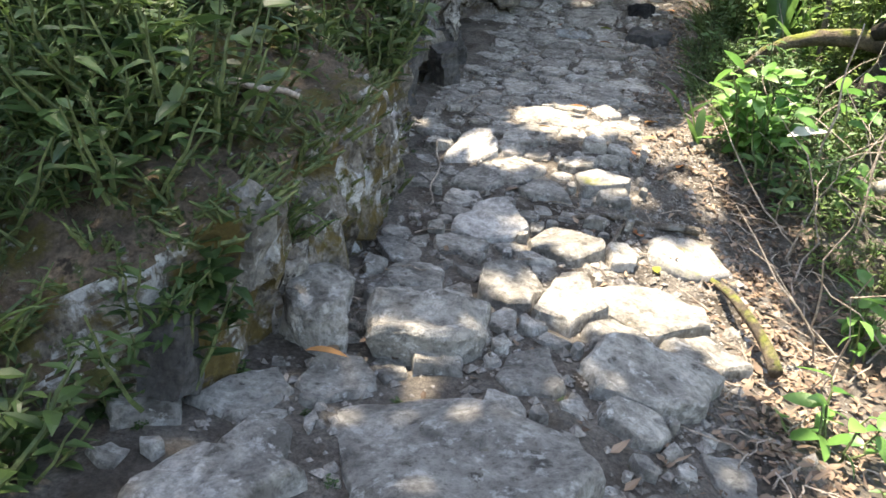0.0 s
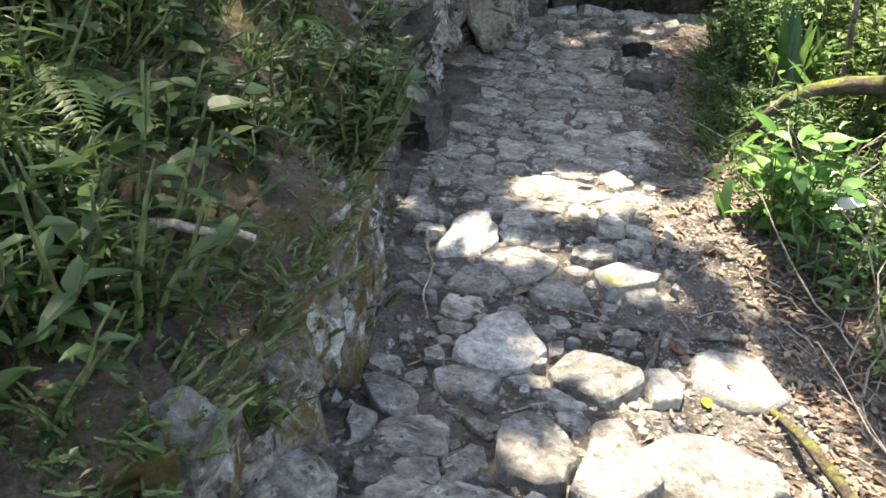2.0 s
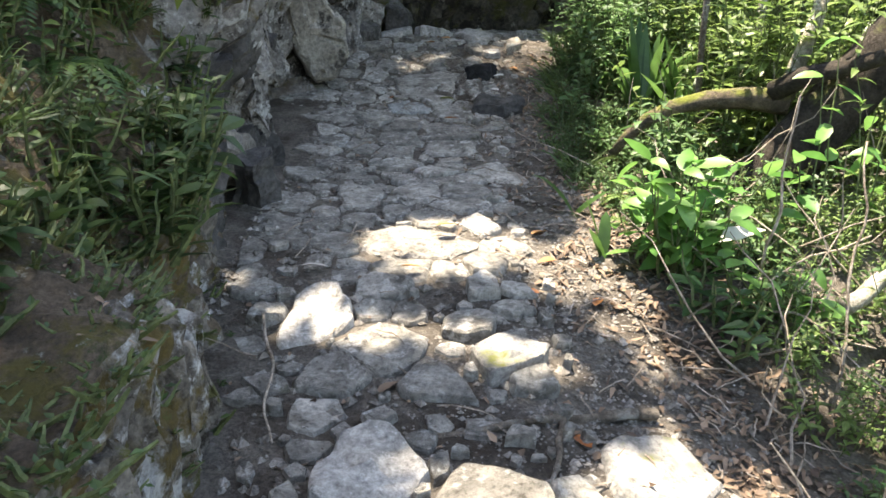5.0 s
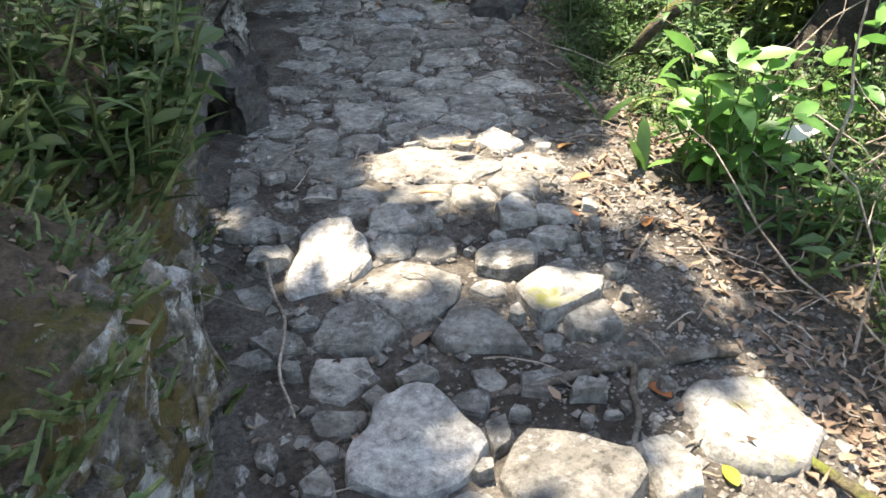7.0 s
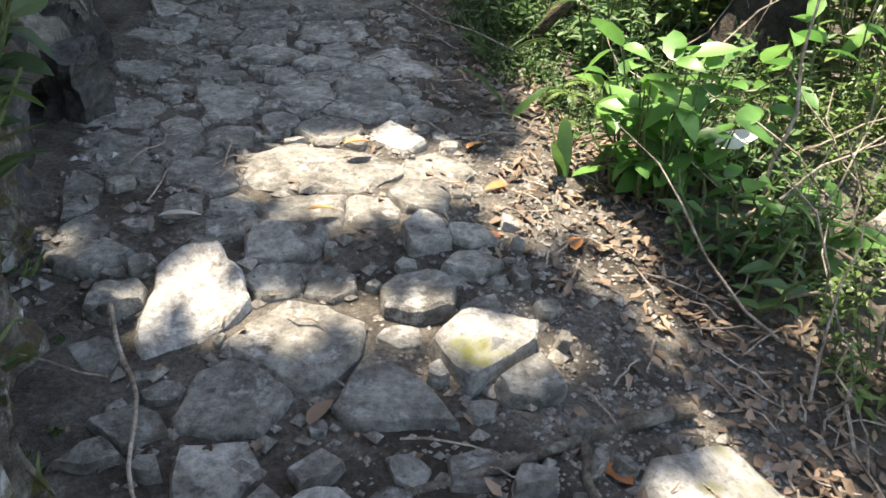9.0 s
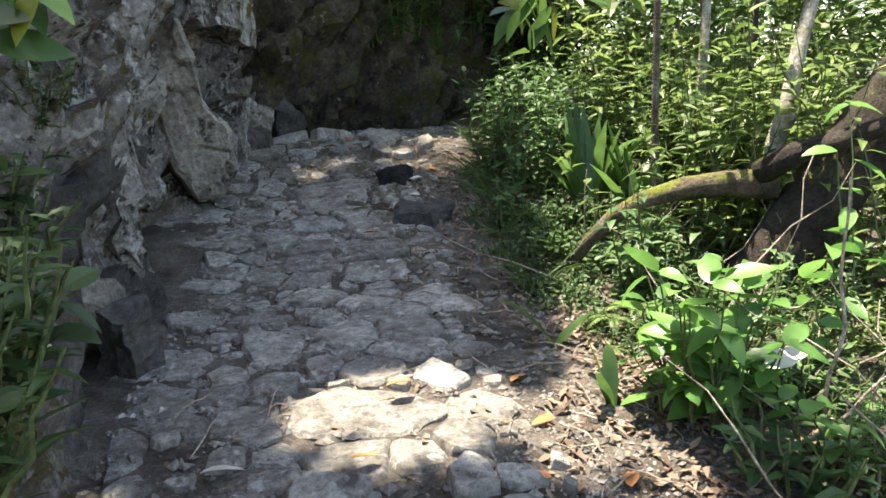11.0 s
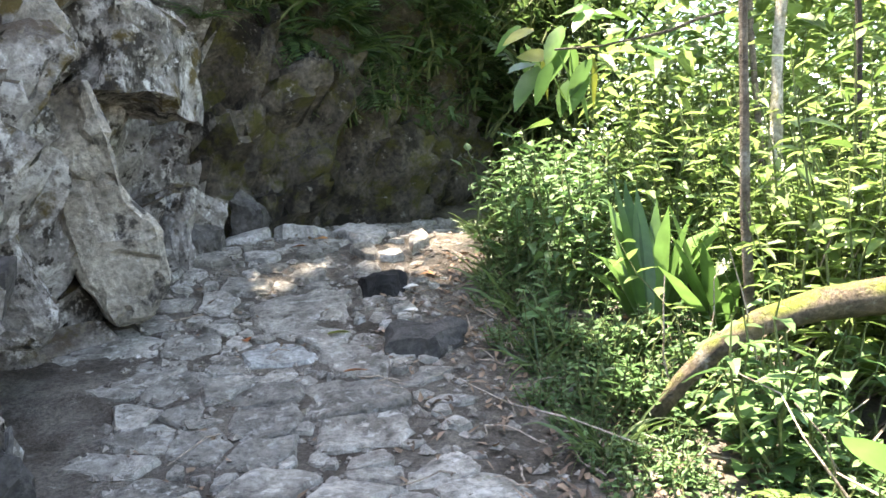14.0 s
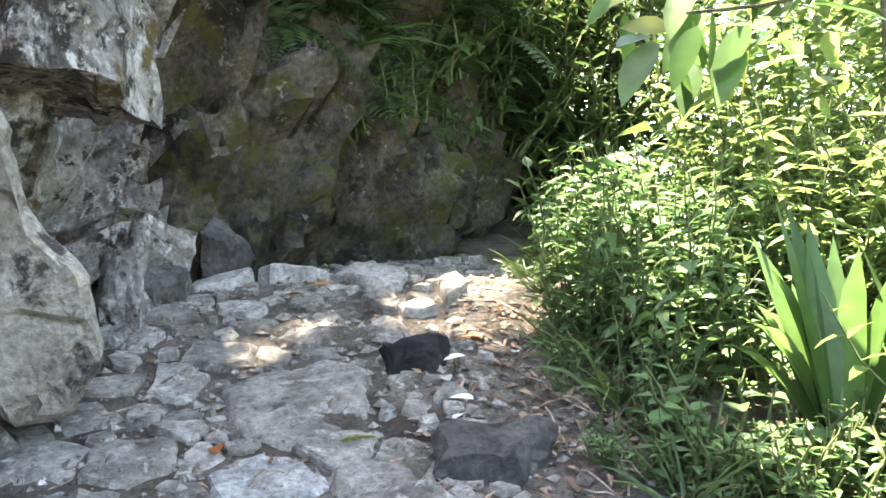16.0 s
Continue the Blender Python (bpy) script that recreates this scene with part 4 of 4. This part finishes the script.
def tangle(count, r):
    """Thin dry stems standing and lying in the undergrowth."""
    made = []
    for _ in range(count):
        x, y = r.uniform(1.45, 3.0), r.uniform(3.0, 7.5)
        p = Vector((x, y, ground_z(x, y)))
        q = p + Vector((r.gauss(0, 0.35), r.gauss(0, 0.35), r.uniform(0.05, 0.9)))
        made.append(tube(bend_line(p, q, 0.0, 0.12, 6, r), [0.006, 0.006, 0.005, 0.004, 0.003, 0.002], 4))
    v, f = merge(made)
    return tagged(link("dry_stems", v, f, TWIG), "tangle of thin dry stems in the undergrowth", "stems", kind="stuff")


tangle(110, random.Random(61))

# dry stems tangled round the broad-leaved plant
for sx, sy, ex, ey, ez in ((1.3, 4.9, 2.3, 5.3, 0.45), (1.45, 5.0, 1.95, 4.6, 0.2), (1.7, 5.1, 1.8, 5.2, 1.15), (1.5, 4.7, 2.1, 4.7, 0.1), (1.85, 4.5, 2.0, 4.9, 1.0)):
    branch_thing("dry_stem", (sx, sy, ground_z(sx, sy)), (ex, ey, ez), 0.008, TWIG, "bare pale dry stem in the undergrowth", "stem", 0.03, 0.08)
big_pale = big_leaf_mesh("dead_leaf", 0.3, 0.11, 0.3, PALELEAF, "lance")
big_pale.matrix_basis = pose(1.52, 5.25, 0.42, 20, -10, 20)
tagged(big_pale, "large bleached dead leaf caught on stems", "dead leaf")


# ---- trees ----
def tree(name, label, trunk, radius, material, limbs=(), crown=None):
    """A tapered trunk along points, limbs of (points, radius), and a crown of (leaf items, shape, material)."""
    top = tagged(new(name), label, "tree")
    n = len(trunk)
    v, f = tube(trunk, [radius * (1 - 0.5 * i / (n - 1)) for i in range(n)], 10, 0.3)
    link("trunk", v, f, material, top, smooth=True)
    for pts, rad, mat_limb in limbs:
        k = len(pts)
        v, f = tube(pts, [rad * (1 - 0.6 * i / (k - 1)) for i in range(k)], 8, 0.3)
        link("limb", v, f, mat_limb, top, smooth=True)
    if crown:
        v, f = leaves(*crown[:2])
        link("crown", v, f, crown[2], top)
    return top


# Ellipses on the ground kept free of canopy, so that sun patches fall there.
GAPS = ((0.2, 5.5, 0.56, 0.29), (0.5, 3.4, 0.26, 0.13), (-0.42, 4.65, 0.16, 0.16), (0.47, 4.35, 0.24, 0.17), (-0.05, 4.5, 0.3, 0.16), (0.95, 5.15, 0.4, 0.35),
        (0.75, 3.05, 0.42, 0.25), (0.9, 3.7, 0.3, 0.24), (1.05, 2.9, 0.26, 0.22), (0.2, 2.85, 0.14, 0.1), (0.3, 3.5, 0.2, 0.12), (-0.05, 2.2, 0.1, 0.06),
        (0.45, 2.7, 0.2, 0.12), (-0.1, 3.75, 0.1, 0.1), (0.1, 5.05, 0.3, 0.12))


def in_gap(x, y):
    wob = 0.4 * noise.noise(Vector((x * 5, y * 5, 3))) + 0.7 * noise.noise(Vector((x * 7, y * 16, 9)))
    return any(((x - gx) / (gw + 0.1)) ** 2 + ((y - gy) / (gh + 0.1)) ** 2 < 1 + wob for gx, gy, gw, gh in GAPS)


def shade_canopy_items(count, high, r):
    """Unseen crown leaves, added overhead to block the sun. The low boughs over the trail leave gaps that dapple it;
    far higher up the crown is thin and the light soft.
    """
    items = []
    while len(items) < count:
        x, y = r.uniform(-3.2, 2.3), r.uniform(-2.5, 13)
        h = r.uniform(25, 32) if high else r.uniform(9, 12)
        limit = float(np.interp(y, (0, 1.8, 2.4, 3.5, 4.2, 4.8, 5.8, 6.4, 8, 12), (2.2, 1.9, 1.25, 0.8, 0.95, 0.82, 0.8, 0.9, 1.3, 1.6))) + 0.12 * noise.noise(Vector((x, y * 3, 0)))
        over_trail = x > (-1.4 if 5.2 < y < 7.6 else -0.7) and y < 9.1 + 0.3 * noise.noise(Vector((x * 2, 0, 0)))
        if x > limit and not high and 3.5 < y < 5.0 and x < 1.9 and noise.noise(Vector((x * 2.5, y * 2.5, 7))) > 0.12 and not in_gap(x, y):
            limit = x
        if x > limit or over_trail == high or (in_gap(x, y) and not high) or (high and y > 6.5 and r.random() < 0.6):
            continue
        if y < 2.5 and x > -0.7 and r.random() < 0.65:
            continue
        p = Vector((x, y, level(x, y))) + SUN_WAY * (h / SUN_WAY.z)
        items.append((p, ball_way(r, -0.5, 0.5), (r.uniform(-0.5, 0.5), r.uniform(-0.5, 0.5), 1), r.uniform(0.16, 0.26), r.uniform(0.09, 0.14), 0.2))
    return items


rt = random.Random(17)
log_points = [(1.27, 6.95, 0.5), (1.36, 6.9, 0.64), (1.47, 6.85, 0.77), (1.62, 6.8, 0.86), (1.82, 6.72, 0.93), (2.05, 6.65, 0.96), (2.3, 6.6, 0.94)]
# Upper trunk, last two limbs and crown are unseen, added to shade the trail.
tree("leaning_tree", "dark leaning tree with a mossy low limb over the verge", bend_line((2.1, 6.6, 0.25), (3.3, 6.5, 1.9), 0, 0.08, 7, rt) + bend_line((3.5, 6.5, 2.5), (3.9, 7.2, 29.0), 0, 0.2, 9, rt), 0.2, DARK_BARK,
     [(log_points[::-1], 0.075, MOSS_BARK),       (bend_line((2.35, 6.8, 0.9), (2.85, 7.0, 2.6), 0, 0.08, 8, rt), 0.06, PALE_BARK),
      (bend_line((2.2, 6.6, 1.0), (2.9, 5.9, 1.5), 0, 0.1, 6, rt), 0.07, DARK_BARK),
      (bend_line((3.6, 6.7, 4.5), (0.5, 5.4, 10.0), 0, 0.2, 6, rt), 0.08, DARK_BARK),
      (bend_line((3.7, 6.9, 6.0), (0.4, 8.5, 10.5), 0, 0.2, 6, rt), 0.08, DARK_BARK)],
     (shade_canopy_items(10600, False, rt) + shade_canopy_items(4000, True, rt), "broad", DEEP))
tree("sapling", "slender grey sapling stem rising from the verge", bend_line((2.0, 7.5, 0.3), (1.9, 7.55, 4.6), 0, 0.07, 10, rt), 0.026, BARK)
tree("sapling", "pale slender leaning stem in the thicket", bend_line((2.5, 8.5, 0.4), (3.15, 8.5, 4.2), 0, 0.12, 10, rt), 0.045, PALE_BARK)
tree("sapling", "thin dark upright stem in the thicket", bend_line((2.75, 7.9, 0.3), (2.8, 7.9, 4.4), 0, 0.1, 10, rt), 0.022, DARK_BARK)
tree("sapling", "thin brown upright stem in the thicket", bend_line((3.3, 9.5, 0.3), (3.0, 9.6, 4.4), 0, 0.1, 10, rt), 0.03, BARK)


def overhang(name, label, a, b, spots, size, seed):
    """A thin branch hanging into view with large leaves, each a part."""
    r = random.Random(seed)
    top = plant(name, label, "branch")
    v, f = tube(bend_line(a, b, -0.03, 0.04, 8, r), [0.008] * 4 + [0.006] * 4, 5)
    link("twig", v, f, BARK, top)
    for x, y, z in spots:
        k = r.uniform(0.75, 1.15)
        w = r.uniform(0, 6.28)
        v, f = leaves([((x, y, z), (math.cos(w) * 0.5, math.sin(w) * 0.5, r.uniform(-1.1, 0.1)), (math.cos(w), -0.8, 0.8), size * k, size * k * 0.5, 0.15)], "broad", 0.15)
        link("leaf", v, f, r.choice((STRAP, STRAP, STRAP, YELLOW)), top, smooth=True)
    return top


overhang("overhanging_branch", "thin branch with large drooping green and yellow leaves", (1.95, 7.6, 2.15), (1.3, 8.15, 2.08),
         [(1.36 + rt.uniform(-0.2, 0.3), 8.15 + rt.uniform(-0.3, 0.3), 2.05 + rt.uniform(-0.12, 0.22)) for _ in range(30)], 0.24, 4)
overhang("overhanging_branch", "thin branch with large dark green leaves overhead", (2.9, 7.0, 2.5), (1.9, 6.6, 2.25),
         [(2.0 + rt.uniform(-0.15, 0.9), 6.7 + rt.uniform(-0.3, 0.3), 2.25 + rt.uniform(-0.1, 0.3)) for _ in range(18)], 0.2, 9)
overhang("cliff_sprig", "pale green leafy sprig hanging from the bank", (-1.25, 4.9, 1.75), (-0.82, 4.75, 1.85),
         [(-0.86 + rt.uniform(-0.1, 0.1), 4.75 + rt.uniform(-0.1, 0.1), 1.82 + rt.uniform(-0.25, 0.08)) for _ in range(9)], 0.2, 12)


# ---- thicket beyond the trail ----
def thicket(count, r):
    """Sunlit undergrowth: leaves gathered in clumps on unseen stems, rising away from the trail."""
    items, clump = [], None
    while len(items) < count:
        if len(items) % 45 == 0 or clump is None:
            y = r.uniform(8.5, 17)
            x = edge(min(y, 13)) + r.uniform(0.9, 9.5)
            clump = Vector((x, y, ground_z(x, y) + r.random() ** 0.8 * 4.6))
        p = clump + Vector((r.gauss(0, 0.28), r.gauss(0, 0.28), r.gauss(0, 0.25)))
        s = r.uniform(0.12, 0.25)
        items.append((p, ball_way(r, -0.5, 0.7), (r.uniform(-0.6, 0.6), r.uniform(-0.6, 0.6), 1), s, s * 0.45, 0.3))
    v, f = leaves(items, "lance")
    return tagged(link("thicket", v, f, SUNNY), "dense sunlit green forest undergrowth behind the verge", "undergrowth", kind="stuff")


thicket(24000, random.Random(23))


def hill(r):
    """Wooded slope beyond: a leafy rise that closes the view."""
    items = []
    while len(items) < 9000:
        x, y = r.uniform(-2, 26), r.uniform(17, 30)
        z = (y - 15) * 0.55 + r.gauss(0, 0.8)
        s = r.uniform(0.35, 0.7)
        items.append(((x, y, z), ball_way(r, -0.4, 0.6), (r.uniform(-0.5, 0.5), -0.5, 1), s, s * 0.5, 0.3))
    v, f = leaves(items, "lance")
    return tagged(link("far_woods", v, f, GREEN), "far leafy green woods on the slope", "woods", kind="stuff")


hill(random.Random(29))

# ---- trail paving ----

rock(-0.07, 2.38, 0.48, 0.41, 9, 0.15, STONE, "large angular grey stone bedded in the trail")
rock(-0.5, 2.32, 0.46, 0.28, 135, 0.2, STONE, "large angular grey stone bedded in the trail")
stone(0.17, 2.9, 0.31, 0.31, 30, 0.12)
stone(0.42, 2.84, 0.4, 0.29, 96, 0.13)
stone(0.76, 3.05, 0.5, 0.42, 171, 0.1)
stone(0.98, 2.85, 0.3, 0.26, 40, 0.08)
stone(0.62, 2.72, 0.22, 0.2, 20, 0.09)
stone(0.76, 2.43, 0.69, 0.38, 33, 0.12)
stone(0.37, 2.28, 0.42, 0.2, 102, 0.07)
stone(-0.41, 3.18, 0.32, 0.18, 117, 0.05)
stone(-0.48, 2.97, 0.21, 0.09, 108, 0.08)
stone(-0.28, 2.96, 0.26, 0.23, 105, 0.03)
stone(0.19, 2.62, 0.19, 0.1, 102, 0.08)
stone(0.23, 1.66, 1.03, 0.61, 168, 0.1)
stone(-0.52, 1.78, 0.45, 0.18, 60, 0.05)
stone(-0.39, 1.32, 0.71, 0.31, 18, 0.1)
stone(-0.37, 1.56, 0.25, 0.17, 135, 0.05)
stone(-0.3, 1.98, 0.33, 0.27, 72, 0.05)
stone(-0.79, 1.61, 0.28, 0.18, 135, 0.08)
stone(1.06, 2.09, 0.32, 0.14, 99, 0.05)
stone(-0.07, 3.65, 0.37, 0.33, 72, 0.12, PALE)
stone(0.34, 3.5, 0.38, 0.27, 174, 0.1)
stone(0.6, 3.55, 0.23, 0.13, 90, 0.07)
stone(0.13, 4.17, 0.35, 0.22, 129, 0.08)
stone(0.43, 4.31, 0.3, 0.29, 51, 0.14, MOSSY)
stone(-0.29, 4.21, 0.27, 0.26, 96, 0.06)
stone(-0.4, 4.62, 0.44, 0.28, 62, 0.1, PALE)
stone(-0.1, 4.41, 0.37, 0.33, 135, 0.05)
stone(-0.15, 4.89, 0.3, 0.22, 9, 0.05)
stone(-0.17, 4.71, 0.2, 0.17, 9, 0.04)
stone(0.0, 4.67, 0.16, 0.16, 168, 0.05)
stone(0.26, 4.59, 0.24, 0.24, 0, 0.09)
stone(0.34, 4.89, 0.18, 0.15, 96, 0.08)
stone(0.17, 5.07, 0.2, 0.19, 93, 0.04)
stone(-0.07, 5.1, 0.3, 0.24, 9, 0.05)
stone(-0.32, 5.2, 0.19, 0.15, 102, 0.03)
stone(-0.0, 5.45, 0.83, 0.41, 174, 0.06)
stone(0.33, 5.69, 0.3, 0.17, 105, 0.07, PALE)
stone(0.51, 4.2, 0.18, 0.17, 168, 0.08)
stone(-0.31, 3.99, 0.25, 0.18, 111, 0.04)
stone(-0.3, 3.76, 0.2, 0.09, 3, 0.05)
stone(-0.07, 3.96, 0.11, 0.1, 36, 0.06)
stone(-0.32, 3.64, 0.08, 0.07, 96, 0.05)
stone(-0.33, 3.5, 0.15, 0.07, 111, 0.06)
stone(0.92, 3.8, 0.41, 0.29, 48, 0.05, MOSSY)
stone(0.37, 4.11, 0.09, 0.07, 75, 0.05)
stone(-0.04, 6.29, 0.3, 0.36, 5, 0.08)
stone(0.27, 6.3, 0.34, 0.36, 8, 0.09)
stone(-0.15, 5.89, 0.32, 0.14, 93, 0.06)
stone(0.07, 5.82, 0.34, 0.26, 90, 0.06)
stone(-0.34, 5.77, 0.19, 0.18, 99, 0.05)
stone(-0.56, 5.68, 0.28, 0.21, 99, 0.05)
stone(-0.39, 6.18, 0.46, 0.3, 99, 0.09)
stone(-0.21, 6.87, 0.33, 0.28, 15, 0.07)
stone(-0.77, 6.65, 0.41, 0.27, 105, 0.06)
stone(-0.5, 6.83, 0.4, 0.1, 69, 0.04)
stone(0.15, 7.25, 0.41, 0.34, 0, 0.05)
stone(0.17, 6.91, 0.26, 0.26, 6, 0.05)
stone(-0.26, 7.62, 0.44, 0.26, 12, 0.06)
stone(0.12, 7.52, 0.44, 0.4, 5, 0.06)
stone(0.19, 7.81, 0.31, 0.23, 24, 0.05)
stone(-0.2, 8.08, 0.42, 0.34, 10, 0.05, BLUISH)
stone(-0.06, 8.62, 0.66, 0.72, 0, 0.09)
stone(-0.4, 7.72, 0.24, 0.23, 21, 0.05)
stone(-0.54, 8.91, 0.47, 0.22, 102, 0.06)
stone(-0.42, 9.15, 0.31, 0.28, 21, 0.07)
stone(-0.32, 9.65, 0.28, 0.16, 156, 0.07, PALE)
stone(0.36, 9.96, 0.46, 0.34, 102, 0.07, PALE)
stone(0.74, 9.72, 0.31, 0.12, 84, 0.1)
stone(0.52, 9.47, 0.16, 0.12, 6, 0.05, PALE)
rock(0.4, 8.86, 0.27, 0.15, 170, 0.045, BLACK, "small black rock lying on the trail stones", z=0.86, tilt=(8, 6), corners=9, crown=0.015)
rock(0.54, 8.05, 0.44, 0.28, 12, 0.09, DARK, "dark mossy boulder at the edge of the trail", corners=5)
rock(-0.75, 9.85, 0.6, 0.36, 99, 0.2, DARK, "dark broken boulder at the foot of the cliff", crown=0.05)
stone(-0.83, 9.65, 0.23, 0.14, 108, 0.08, PALE)
stone(-0.02, 9.65, 0.18, 0.16, 96, 0.05)
stone(-0.75, 6.39, 0.16, 0.1, 99, 0.03)
stone(0.17, 6.95, 0.29, 0.16, 93, 0.05)
stone(0.24, 8.15, 0.22, 0.21, 0, 0.04)
stone(-0.5, 10.05, 0.36, 0.26, 10, 0.1, PALE)
stone(-0.02, 10.1, 0.4, 0.3, 5, 0.14, PALE)


def fillers(count, y0, y1, x0, x1, sizes, spare):
    """Smaller broken stones wedged between the larger ones."""
    r = random.Random(77 + count)
    made = 0
    for _ in range(count * 60):
        y = r.uniform(y0, y1)
        x = r.uniform(x0(y), x1(y))
        size = r.uniform(*sizes)
        here = Vector((x, y))
        if any((here - Vector(o[:2])).length < 0.8 * reach(o, here - Vector(o[:2])) + size * spare for o in LAID if abs(o[1] - y) < 0.9):
            continue
        stone(round(x, 2), round(y, 2), size, size * r.uniform(0.42, 0.85), r.choice((0, 10, 90, 100, 170)) + r.uniform(-25, 25), r.choice((0.02, 0.03, 0.045, 0.075)))
        made += 1
        if made == count:
            break


def foot_of_bank(y):
    return float(np.interp(y, FOOT_Y, FOOT_X)) + float(np.interp(y, (5, 6.0, 6.6, 7.6, 8.4), (0.1, 0.25, 0.45, 0.42, 0.2)))


fillers(46, 5.3, 8.3, foot_of_bank, lambda y: 0.4 + 0.14 * math.sin(y * 5), (0.28, 0.52), 0.27)
fillers(26, 8.3, 10.0, foot_of_bank, lambda y: 0.4, (0.18, 0.36), 0.5)
fillers(70, 5.3, 8.6, foot_of_bank, lambda y: 0.55, (0.08, 0.18), 0.4)
fillers(34, 10.15, 11.8, foot_of_bank, lambda y: 1.3, (0.08, 0.26), 0.5)
fillers(40, 8.4, 10.1, foot_of_bank, lambda y: 0.75, (0.05, 0.12), 0.6)
fillers(60, 1.3, 5.3, foot_of_bank, lambda y: 1.0 if y < 3.2 else 0.5, (0.1, 0.24), 0.42)
fillers(120, 1.3, 5.3, foot_of_bank, lambda y: 1.1 if y < 3.2 else 0.7, (0.04, 0.09), 0.55)
lay_stones()
